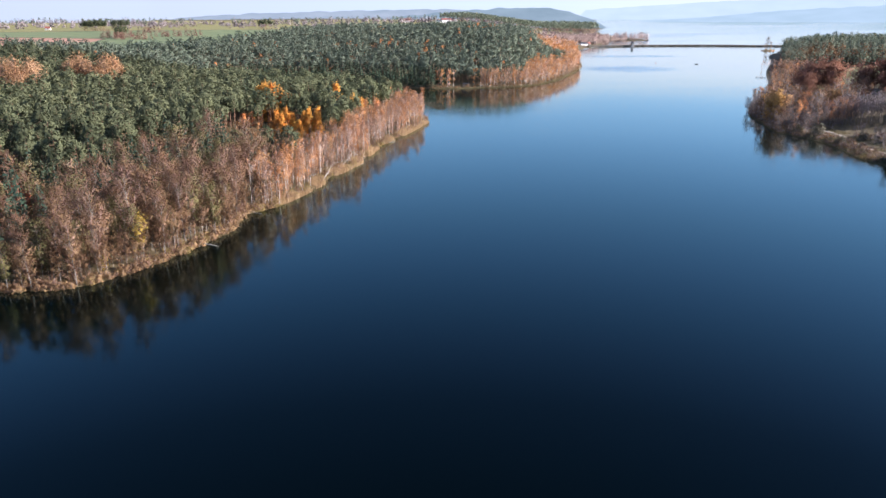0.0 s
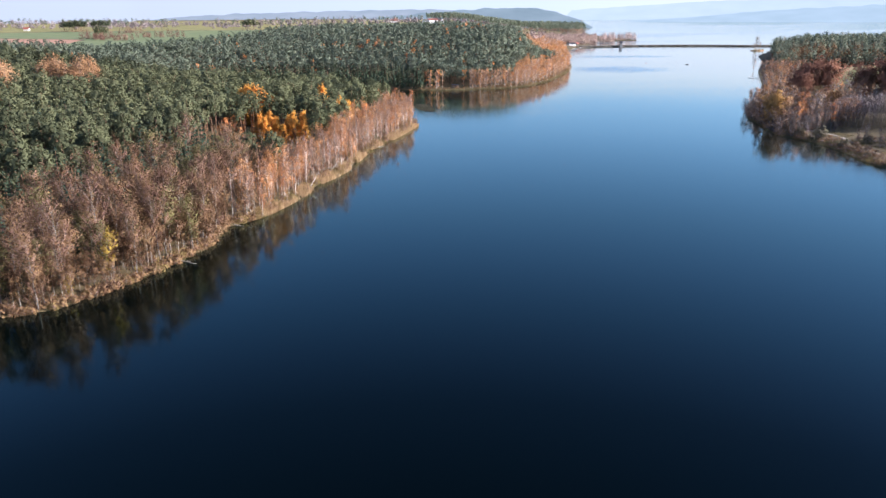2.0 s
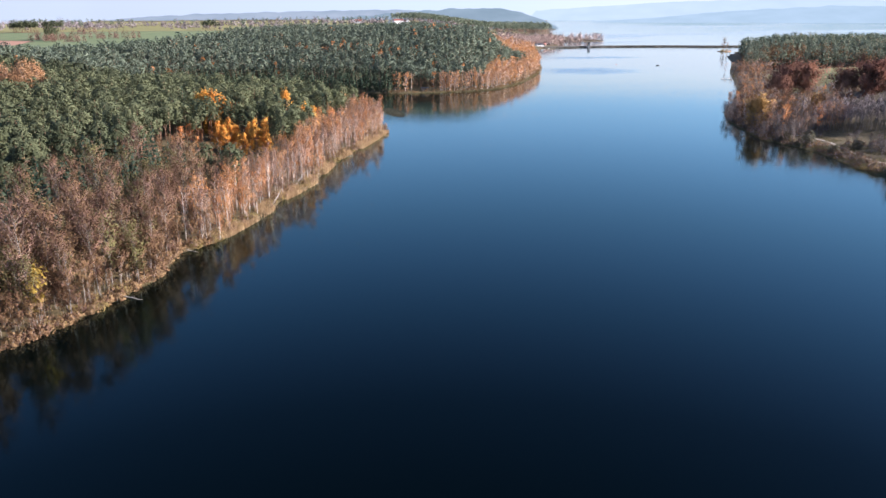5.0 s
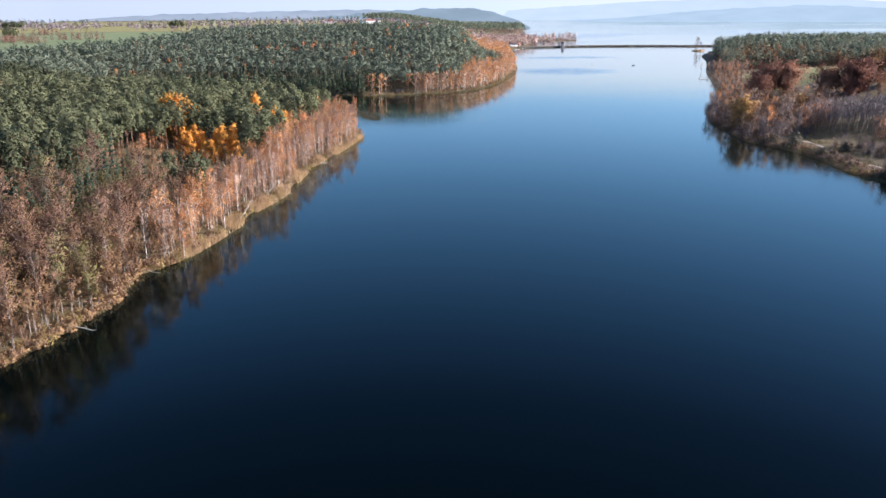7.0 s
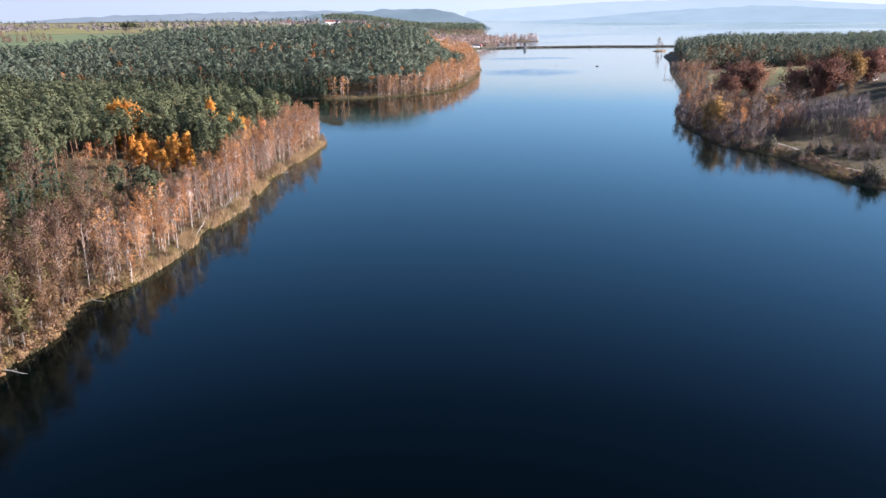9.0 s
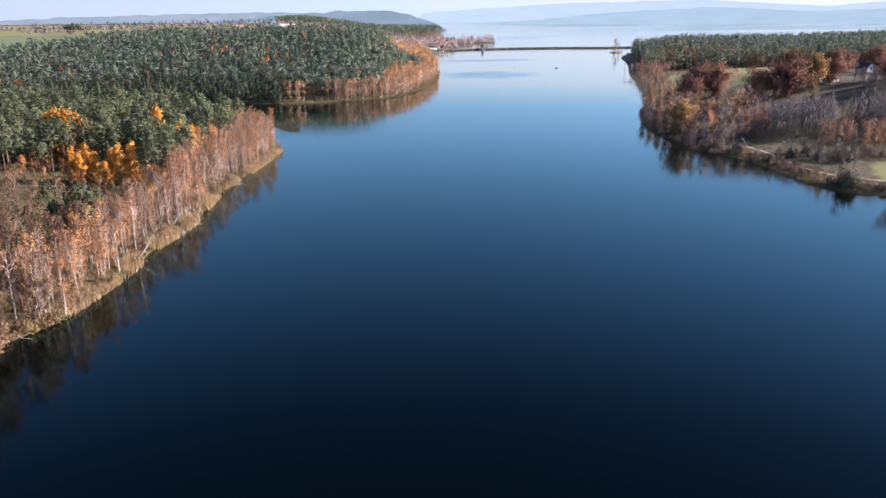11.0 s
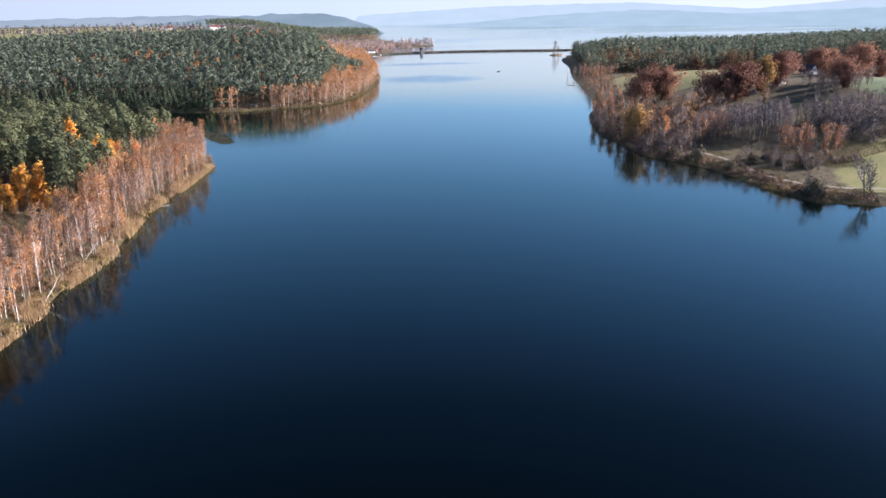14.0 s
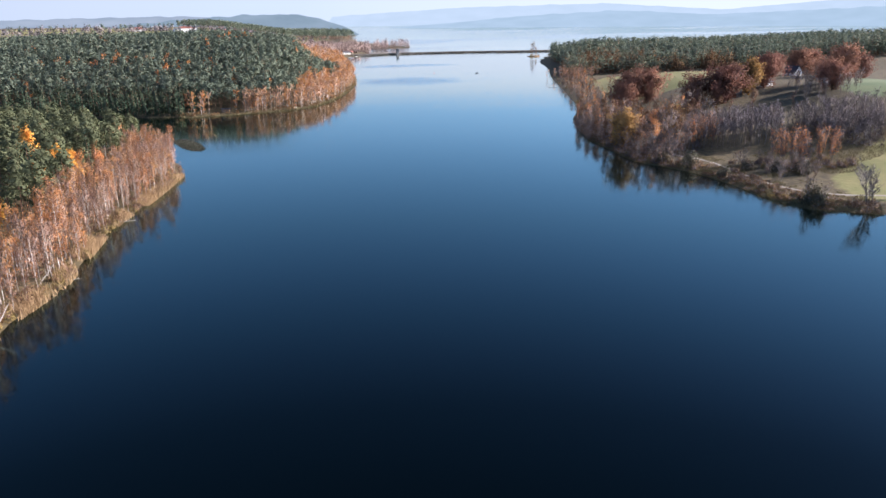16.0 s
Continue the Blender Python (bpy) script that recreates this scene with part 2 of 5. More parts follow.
# pale haze low in the sky, painted as glow: lavender to the west and white towards the sun
HAZE_SKY, nt, bsdf = material("horizon_haze_glow", 1.0)
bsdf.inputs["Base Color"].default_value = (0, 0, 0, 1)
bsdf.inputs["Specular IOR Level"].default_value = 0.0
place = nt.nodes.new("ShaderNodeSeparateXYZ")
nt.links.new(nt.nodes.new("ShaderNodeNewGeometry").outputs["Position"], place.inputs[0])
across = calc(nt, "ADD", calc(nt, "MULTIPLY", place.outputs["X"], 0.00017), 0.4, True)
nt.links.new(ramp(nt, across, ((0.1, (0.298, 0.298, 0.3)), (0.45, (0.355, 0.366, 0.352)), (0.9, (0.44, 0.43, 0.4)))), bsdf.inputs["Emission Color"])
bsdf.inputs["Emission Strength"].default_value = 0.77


# ---- the land ----
# terrain begin
def curve_through(points, step):
    """A smooth line through the corners of the plan."""
    p = np.array([points[0], *points, points[-1]], float)
    out = []
    for a, b, c, d in zip(p, p[1:], p[2:], p[3:]):
        n = max(1, int(np.hypot(*(c - b)) / step))
        s = (np.arange(n) / n)[:, None]
        out.append(0.5 * (2 * b + (c - a) * s + (2 * a - 5 * b + 4 * c - d) * s ** 2 + (3 * b - a - 3 * c + d) * s ** 3))
    out.append(p[-1:])
    return np.concatenate(out)


LEFT_SHORE = ((-520, -250), (-400, 20), (-250, 130), (-150, 170), (-109, 176), (-95, 180), (-84, 193), (-75, 212), (-69, 230), (-69, 250), (-61, 259),
              (-51, 291), (-48, 309), (-40, 332), (-36, 359), (-31, 390), (-20, 425), (-9.5, 467))
BAY_SHORE = ((-9.5, 467), (-9, 488), (-14, 511), (-30, 540), (-70, 580), (-120, 620), (-170, 650), (-180, 685), (-130, 705), (-70, 695), (-30, 677), (4, 668), (40, 673),
             (82, 691), (114, 742), (138, 805), (158, 867))
HARBOUR_SHORE = ((158, 867), (172, 930), (198, 1110), (225, 1250), (262, 1340), (290, 1372), (300, 1420), (340, 1560), (430, 1610), (470, 1680), (440, 1740), (420, 2000),
                 (500, 2400), (560, 2640), (560, 3200), (700, 4000))
FAR_SHORE = ((700, 4000), (1000, 4330), (1250, 4180), (1400, 3700), (1700, 3420), (2200, 3300), (3000, 3100), (3500, 2900), (3500, 2200), (3000, 1750), (2200, 1480), (1400, 1300), (900, 1320),
             (720, 1375), (620, 1350))
RIGHT_SHORE = ((620, 1350), (570, 1260), (480, 1110), (425, 975), (357, 828), (304, 698), (264, 608), (234, 560), (216, 522), (203, 487), (196, 450), (191, 420), (196, 406),
               (200, 390), (200, 366), (197, 345), (199, 324), (217, 309))
NEAR_SHORE = ((217, 309), (250, 292), (310, 240), (420, 110), (520, -60), (560, -400), (280, -760), (-260, -700), (-520, -250))
SHORE = np.concatenate([curve_through(s, 12.0)[:-1] for s in (LEFT_SHORE, BAY_SHORE, HARBOUR_SHORE, FAR_SHORE, RIGHT_SHORE, NEAR_SHORE)])


def distance_to(poly, x, y, closed=True):
    """Signed distance to an outline, positive outside."""
    best, inside = np.full(x.shape, 1e12), np.zeros(x.shape, bool)
    ends = np.roll(poly, -1, 0) if closed else poly[1:]
    for (ax, ay), (bx, by) in zip(poly, ends):
        dx, dy = bx - ax, by - ay
        s = np.clip(((x - ax) * dx + (y - ay) * dy) / (dx * dx + dy * dy + 1e-9), 0, 1)
        best = np.minimum(best, (x - ax - s * dx) ** 2 + (y - ay - s * dy) ** 2)
        if closed and dy:
            inside ^= ((ay > y) != (by > y)) & (x < ax + (y - ay) * dx / dy)
    return np.sqrt(best) * np.where(inside, -1, 1)


def smooth(v, a, b):
    s = np.clip((v - a) / (b - a), 0, 1)
    return s * s * (3 - 2 * s)


# centre, radii and height of the hills
HILLS = ((-330, 450, 170, 190, 13), (-90, 900, 210, 150, 5), (60, 850, 90, 120, 6), (20, 1850, 260, 200, 6), (400, 490, 130, 170, 21), (360, 430, 55, 50, 6), (380, 660, 90, 80, 8),
         (520, 1000, 130, 120, 8), (455, 965, 60, 60, 8), (820, 780, 230, 200, 15))


def land_height(x, y, d):
    h = 27 * smooth(y + 1.12 * np.maximum(-x - 150, 0), 620, 1000) * smooth(-x, -330, -40) * (1 + 0.12 * np.sin(x / 260 + 1) * np.sin(y / 310))
    h += 7 * smooth(x, 450, 800) * smooth(y, 300, 700) * (1 - smooth(y, 900, 1250))
    for cx, cy, rx, ry, top in HILLS:
        h += top * np.exp(-((x - cx) / rx) ** 2 - ((y - cy) / ry) ** 2)
    h += 0.5 * np.sin(x / 23 + np.sin(y / 31)) * np.sin(y / 19)
    return np.where(d < 0, np.maximum(d * 0.25, -4.0), np.minimum(d * 0.16, 1.1) + np.maximum(h, 0.0) * smooth(d, 0, 75) + 0.012 * np.minimum(d, 120))


def spaced(lo, a, b, hi, step, grow=1.12):
    mid = np.arange(a, b + step, step)
    up, down, s, u, v = [], [], step, b, a
    while u < hi:
        s *= grow
        u += s
        up.append(u)
    s = step
    while v > lo:
        s *= grow
        v -= s
        down.append(v)
    return np.concatenate([down[::-1], mid, up])


GX, GY = spaced(-3800, -420, 640, 4200, 5.0), spaced(-1500, 150, 780, 4800, 5.0)
gx, gy = np.meshgrid(GX, GY)
GD = distance_to(SHORE, gx, gy)
GZ = land_height(gx, gy, GD)


def grid_value(field, x, y):
    x, y = np.asarray(x, float), np.asarray(y, float)
    i = np.clip(np.searchsorted(GX, x) - 1, 0, len(GX) - 2)
    j = np.clip(np.searchsorted(GY, y) - 1, 0, len(GY) - 2)
    u, v = (x - GX[i]) / (GX[i + 1] - GX[i]), (y - GY[j]) / (GY[j + 1] - GY[j])
    return (field[j, i] * (1 - u) + field[j, i + 1] * u) * (1 - v) + (field[j + 1, i] * (1 - u) + field[j + 1, i + 1] * u) * v


def ground_at(x, y):
    return grid_value(GZ, x, y)


MEADOW = np.array(((286, 584), (308, 642), (334, 702), (360, 760), (398, 790), (440, 770), (430, 690), (390, 610), (345, 575), (310, 575)), float)
LAWN = np.array(((224, 324), (226, 338), (238, 352), (262, 367), (276, 374), (300, 384), (370, 395), (380, 330), (300, 280), (240, 300)), float)
GREEN_A = np.array(((337, 433), (350, 470), (430, 520), (600, 560), (640, 440), (480, 390), (350, 415)), float)
GREEN_B = np.array(((-1500, 1210), (-700, 1140), (-600, 1125), (-465, 1070), (-445, 930), (-425, 700), (-300, 700), (-230, 850), (-150, 1100), (60, 1350), (-50, 1500), (-350, 1480), (-700, 1350), (-1500, 1400)), float)
GREEN_C = np.array(((-350, 1640), (-100, 1600), (-60, 1760), (-350, 1800)), float)
PLOUGH_A = np.array(((-1500, 700), (-420, 700), (-440, 930), (-470, 1060), (-600, 1115), (-700, 1130), (-1500, 1200)), float)
PLOUGH_B = np.array(((60, 1640), (300, 1600), (330, 1740), (120, 1790)), float)
TAN = np.array(((-1500, 1420), (-700, 1370), (-350, 1500), (-50, 1520), (60, 1400), (230, 1480), (250, 1800), (380, 2100), (300, 2800), (-2200, 2800), (-2200, 1650)), float)
# terrain end


def tri_mesh(name, verts, faces, mats, which=None, smooth_shade=False, normals=None):
    """A mesh from arrays of corners and of triangles."""
    verts, faces = np.asarray(verts, np.float32), np.asarray(faces, np.int32)
    me = bpy.data.meshes.new(name)
    me.vertices.add(len(verts))
    me.vertices.foreach_set("co", verts.ravel())
    k = faces.shape[1]
    me.loops.add(faces.size)
    me.loops.foreach_set("vertex_index", faces.ravel())
    me.polygons.add(len(faces))
    me.polygons.foreach_set("loop_start", np.arange(0, faces.size, k, dtype=np.int32))
    if which is not None:
        me.polygons.foreach_set("material_index", np.asarray(which, np.int32))
    me.polygons.foreach_set("use_smooth", np.full(len(faces), smooth_shade))
    for m in mats:
        me.materials.append(m)
    me.update(calc_edges=True)
    if normals is not None:
        me.normals_split_custom_set_from_vertices(normals)
    return me


n_x, n_y = len(GX), len(GY)
cell = (np.arange(n_y - 1)[:, None] * n_x + np.arange(n_x - 1)[None, :]).ravel()
me = tri_mesh("ground", np.stack([gx.ravel(), gy.ravel(), GZ.ravel()], 1), np.stack([cell, cell + 1, cell + n_x + 1, cell + n_x], 1), [GROUND], smooth_shade=True)
for name, polys in (("meadow", (MEADOW, LAWN, TAN)), ("green_field", (GREEN_A, GREEN_B, GREEN_C)), ("ploughed", (PLOUGH_A, PLOUGH_B))):
    value = np.max([-distance_to(p, gx, gy) for p in polys], 0)
    me.attributes.new(name, "FLOAT", "POINT").data.foreach_set("value", np.clip(value, -60, 60).ravel().astype(np.float32))
tagged(new("ground", me), "forest floor, meadow and fields round the lake", "ground", kind="structure")

me = tri_mesh("water", ((-3700, -1400, 0), (4100, -1400, 0), (4100, 4750, 0), (-3700, 4750, 0)), ((0, 1, 2, 3),), [WATER])
tagged(new("water", me), "calm dark blue lake water mirroring sky and trees", "lake", kind="structure")


# ---- parts and plants ----
def part(name, me, parent, label=""):
    ob = new(name, me)
    ob.parent = parent
    return tagged(ob, label)


def tube(path, radii, k=5):
    """A tapered round bar along a path, with open ends; triangles."""
    path, radii = np.asarray(path, float), np.asarray(radii, float)
    along = np.gradient(path, axis=0)
    along /= np.linalg.norm(along, axis=1)[:, None] + 1e-9
    side = np.cross(along, (0.31, 0.95, 0.05))
    side /= np.linalg.norm(side, axis=1)[:, None] + 1e-9
    other = np.cross(along, side)
    a = np.arange(k) * 2 * np.pi / k
    v = path[:, None] + radii[:, None, None] * (np.cos(a)[None, :, None] * side[:, None] + np.sin(a)[None, :, None] * other[:, None])
    f = []
    for i in range(len(path) - 1):
        for j in range(k):
            p, q = i * k + j, i * k + (j + 1) % k
            f += [(p, q, q + k), (p, q + k, p + k)]
    return v.reshape(-1, 3), np.array(f)


def join(pieces):
    """Joins (verts, faces) pairs."""
    vs, fs, n = [], [], 0
    for v, f in pieces:
        if len(v):
            vs.append(v)
            fs.append(np.asarray(f) + n)
            n += len(v)
    return np.concatenate(vs), np.concatenate(fs)


def unit(rng, n):
    v = rng.normal(size=(n, 3))
    return v / (np.linalg.norm(v, axis=1)[:, None] + 1e-9)


def leaves(rng, centres, size, flat=0.0, out=None, bias=0.0, slim=1.0):
    """One small three-cornered leaf clump at each centre. out: the way out of the crown, to which the leaves turn their faces as far as bias says."""
    n = len(centres)
    face = unit(rng, n)
    if out is not None:
        face = face * (1 - bias) + out / (np.linalg.norm(out, axis=1)[:, None] + 1e-9) * bias
    face[:, 2] += flat * 0.5
    a = np.cross(face, unit(rng, n))
    a /= np.linalg.norm(a, axis=1)[:, None] + 1e-9
    b = np.cross(face, a)
    b *= slim / (np.linalg.norm(b, axis=1)[:, None] + 1e-9)
    s = size * rng.uniform(0.6, 1.4, (n, 1))
    v = np.stack([centres + a * s * 0.62, centres - a * s * 0.4 + b * s * 0.5, centres - a * s * 0.4 - b * s * 0.5], 1).reshape(-1, 3)
    return v, np.arange(3 * n).reshape(-1, 3)


def twigs(rng, starts, ways, lengths, width):
    n = len(starts)
    side = np.cross(ways, unit(rng, n))
    side *= width / (np.linalg.norm(side, axis=1)[:, None] + 1e-9)
    v = np.stack([starts + side, starts - side, starts + ways * np.asarray(lengths)[:, None]], 1).reshape(-1, 3)
    return v, np.arange(3 * n).reshape(-1, 3)


def trunk_path(rng, h, lean=0.03, bend=0.25, n=6):
    z = np.linspace(0, h, n)
    d = rng.normal(size=2) * lean
    w = np.cumsum(rng.normal(size=(n, 2)) * bend * h / 40, 0)
    w -= w[0]
    return np.stack([d[0] * z + w[:, 0], d[1] * z + w[:, 1], z], 1)


def along_path(path, s):
    i = np.clip(s * (len(path) - 1), 0, len(path) - 1.001)
    k = i.astype(int)
    u = (i - k)[:, None]
    return path[k] * (1 - u) + path[k + 1] * u


def broadleaf(seed, h, base, radius, limbs, twig, leaf, trunk_r, rise=(35, 65), stems=1, twig_w=0.04, twig_len=1.3, leaf_size=0.5, peak=0.45, k=6, spread=0.3):
    """Trunk with limbs, and a crown of twigs and leaf clumps. base: where the crown begins, peak: where it is widest (both as shares of the height)."""
    rng = np.random.default_rng(seed)
    wood, starts, ways = [], [], []
    for s in range(stems):
        hh = h * (1 if s == 0 else rng.uniform(0.75, 0.98))
        path = trunk_path(rng, hh * 0.96, 0.03 if stems == 1 else 0.1, n=6 if k > 3 else 3)
        path[:, 2] -= 0.25
        wood.append(tube(path, trunk_r * np.linspace(1, 0.16, len(path)) * (1.25 if stems == 1 else 0.8), k))
        for i in range(limbs // stems):
            f = base + (0.95 - base) * (i + rng.uniform()) / (limbs / stems)
            p0 = along_path(path, np.array([f]))[0]
            wide = radius * np.clip(np.sin(np.pi * ((f - base * 0.7) / (1 - base * 0.7)) ** (np.log(0.5) / np.log(peak))), 0.15, 1)
            az, up = rng.uniform(0, 2 * np.pi), np.radians(rng.uniform(*rise))
            length = wide * rng.uniform(0.75, 1.15) / max(np.cos(up), 0.35)
            way = np.array((np.cos(az) * np.cos(up), np.sin(az) * np.cos(up), np.sin(up)))
            m_pts = 3 if k > 6 else 2
            t = np.linspace(0, 1, m_pts)[:, None]
            line = p0 + way * t * length + np.array((0, 0, 0.12 * length)) * t ** 2 + rng.normal(size=(m_pts, 3)) * 0.06 * length * t
            wood.append(tube(line, trunk_r * 0.36 * np.linspace(1, 0.2, m_pts), 3))
            m = max(2, twig // limbs)
            q = rng.uniform(0.25, 1.0, m)
            starts.append(along_path(line, q))
            w = unit(rng, m) * 0.75 + way * 0.55 + (0, 0, 0.35)
            ways.append(w / np.linalg.norm(w, axis=1)[:, None])
    starts, ways = np.concatenate(starts), np.concatenate(ways)
    lengths = rng.uniform(0.5, 1.2, len(starts)) * twig_len
    tw = twigs(rng, starts, ways, lengths, twig_w)
    pick = rng.integers(0, len(starts), leaf)
    centres = starts[pick] + ways[pick] * lengths[pick, None] * rng.uniform(0.2, 1.1, (leaf, 1)) + rng.normal(size=(leaf, 3)) * spread
    return join(wood), tw, leaves(rng, centres, leaf_size, 0.0, centres - (0, 0, h * (base + 0.35 * (1 - base))), 0.45)


def pine(seed, h, tufts=42, points=11, size=0.8, k=6, radius=2.7, base=0.5):
    """A bare trunk below; above, a domed crown of billowing tufts, each a cushion of needle sprays."""
    rng = np.random.default_rng(seed)
    path = trunk_path(rng, h * 0.97, 0.02, 0.2, 6 if k > 3 else 2)
    path[:, 2] -= 0.25
    wood, tips = [tube(path, 0.2 * np.linspace(1.1, 0.2, len(path)), k)], []
    for i in range(tufts):
        f = base + (1 - base) * (i + rng.uniform()) / tufts
        u = (f - base) / (1.03 - base)
        wide = radius * np.sqrt(max(1 - u ** 2.4, 0.0)) * min(1.0, 0.55 + 1.6 * u) + 0.25
        p0 = along_path(path, np.array([min(f, 1.0) * 0.97]))[0]
        az = i * 2.4 + rng.normal() * 0.5
        tip = p0 + np.array((np.cos(az), np.sin(az), 0.25)) * wide * rng.uniform(0.45, 1.05)
        if k > 3 and i % 3 == 0:
            wood.append(tube(np.array((p0, (p0 + tip) / 2 - (0, 0, 0.1), tip)), (0.06, 0.045, 0.02), 3))
        tips.append(tip)
    tips.append(path[-1] + (0, 0, 0.1))
    tips = np.repeat(np.array(tips), points, 0)
    off = unit(rng, len(tips)) * np.cbrt(rng.uniform(0.4, 1, (len(tips), 1))) * (size * 1.1, size * 1.1, size * 0.65)
    return join(wood), leaves(rng, tips + off, size, 0.5, off + (0, 0, 0.35 * size), 0.78, 0.6)


def conifer(seed, h, tiers=13, per=34, size=0.7, radius=2.3, base=0.08, k=6, droop=0.35):
    """A pointed crown of drooping tiers."""
    rng = np.random.default_rng(seed)
    path = trunk_path(rng, h, 0.015, 0.1, 6 if k > 3 else 2)
    path[:, 2] -= 0.25
    centres = []
    for i in range(tiers):
        f = base + (1 - base) * i / tiers
        n = max(5, int(per * (1.15 - f)))
        az, rr = rng.uniform(0, 2 * np.pi, n), radius * (1.02 - f) * np.sqrt(rng.uniform(0.08, 1.15, n))
        c = along_path(path, np.full(n, f))
        centres.append(c + np.stack([np.cos(az) * rr, np.sin(az) * rr, -droop * rr + rng.normal(size=n) * 0.28], 1))
    centres.append(path[-1:] - (0, 0, 0.3))
    return join([tube(path, 0.2 * np.linspace(1.1, 0.08, len(path)), k)]), leaves(rng, np.concatenate(centres), size, 0.2, np.concatenate(centres) * (1, 1, 0) + (0, 0, 0.8), 0.5, 0.7)


def shrub(seed, h, radius, n_leaf, n_twig, size=0.35, stems=6):
    rng = np.random.default_rng(seed)
    az = rng.uniform(0, 2 * np.pi, stems)
    wood = []
    for a in az:
        tip = np.array((np.cos(a) * radius * 0.6, np.sin(a) * radius * 0.6, h * rng.uniform(0.6, 0.95)))
        wood.append(tube(np.array(((0, 0, -0.2), tip * (0.35, 0.35, 0.55), tip)), (0.05, 0.035, 0.015), 3))
    u = unit(rng, n_leaf) * np.cbrt(rng.uniform(0.15, 1, (n_leaf, 1)))
    u[:, 2] = np.abs(u[:, 2])
    lumps = 1 + 0.25 * np.sin(3 * np.arctan2(u[:, 1], u[:, 0]) + seed)[:, None]
    centres = u * (radius, radius, h) * lumps
    t = unit(rng, n_twig)
    t[:, 2] = np.abs(t[:, 2]) + 0.5
    t /= np.linalg.norm(t, axis=1)[:, None]
    return join(wood), twigs(rng, t * 0.3 * h, t, rng.uniform(0.4, 0.85, n_twig) * h, 0.03), leaves(rng, centres, size, 0.0, centres, 0.4)


def puffed(v, f, share=0.74):
    """Leaves turn their outer faces outwards and shade as a rounded crown, as foliage does from afar. Returns the triangles and the normals."""
    low, high = v[:, 2].min(), v[:, 2].max()
    tri = v[f]
    face = np.cross(tri[:, 1] - tri[:, 0], tri[:, 2] - tri[:, 0])
    face /= np.linalg.norm(face, axis=1)[:, None] + 1e-9
    out = tri.mean(1) - (0, 0, low + 0.35 * (high - low))
    out *= (1, 1, 0.55)
    out /= np.linalg.norm(out, axis=1)[:, None] + 1e-9
    back = (face * out).sum(1) < 0
    f = np.where(back[:, None], f[:, ::-1], f)
    face = np.where(back[:, None], -face, face)
    n = out * share + face * (1 - share)
    n /= np.linalg.norm(n, axis=1)[:, None] + 1e-9
    normals = np.zeros(v.shape)
    normals[f.ravel()] = np.repeat(n, 3, 0)
    return f, normals


def round_normals(v):
    """Normals of trunks and stems, straight out from the axis."""
    n = v * (1, 1, 0) + (0, 0, 0.05)
    return n / (np.linalg.norm(n, axis=1)[:, None] + 1e-9)


class Grove:
    """Plants of one kind. shapes: for each template (trunk, crown, crown ...) as verts and faces; a plant is an Empty at its foot with a trunk and a crown."""

    def __init__(self, name, label, category, group, bark_mat, crown_mats, shapes, light=()):
        self.light, self.pieces, self.mats, self.templates, self.used = [list(s) for s in light], [list(s) for s in shapes], [bark_mat, *crown_mats], [], set()
        for wood, *crown in self.pieces:
            root = tagged(new(name), label, category, group)
            part("trunk", tri_mesh("trunk", *wood, [bark_mat], smooth_shade=True), root)
            v, f = join(crown)
            which = np.concatenate([np.full(len(c[1]), i) for i, c in enumerate(crown)])
            f, n = puffed(v, f)
            part("crown", tri_mesh("crown", v, f, crown_mats, which, True, n), root)
            self.templates.append(root)

    def put(self, rng, x, y, scale=1.0, which=None, lift=-0.1):
        i = int(rng.integers(len(self.templates))) if which is None else which
        ob = self.templates[i]
        s = scale * rng.uniform(0.95, 1.05)
        m = Matrix.LocRotScale((x, y, float(ground_at(x, y)) + lift), Euler((rng.normal() * 0.02, rng.normal() * 0.02, rng.uniform(0, 6.28))), (s, s, s * rng.uniform(0.95, 1.05)))
        if i in self.used:
            return copy_thing(ob, m)
        self.used.add(i)
        ob.matrix_basis = m
        return ob

    def many(self, rng, places, count, name, label, category, size=(0.8, 1.08), grow=None):
        """The first places as things, the rest as one wood. grow: how the size changes with y."""
        for x, y in places[:count]:
            self.put(rng, x, y, rng.uniform(*size) * (np.interp(y, *grow) if grow else 1.0))
        wood_of(name, label, category, places[count:], self.light or self.pieces, self.mats, rng, size, grow)

    def tidy(self):
        """Takes away templates that found no place."""
        for i, ob in enumerate(self.templates):
            if i not in self.used:
                for o in (*ob.children_recursive, ob):
                    bpy.data.objects.remove(o)


def scatter(rng, x0, x1, y0, y1, cell):
    """Places on a shaken grid."""
    xs, ys = np.meshgrid(np.arange(x0, x1, cell), np.arange(y0, y1, cell * 0.9))
    xs = xs + (np.arange(len(ys)) % 2)[:, None] * cell / 2
    p = np.stack([xs.ravel(), ys.ravel()], 1)
    return p + rng.uniform(-0.42, 0.42, p.shape) * cell


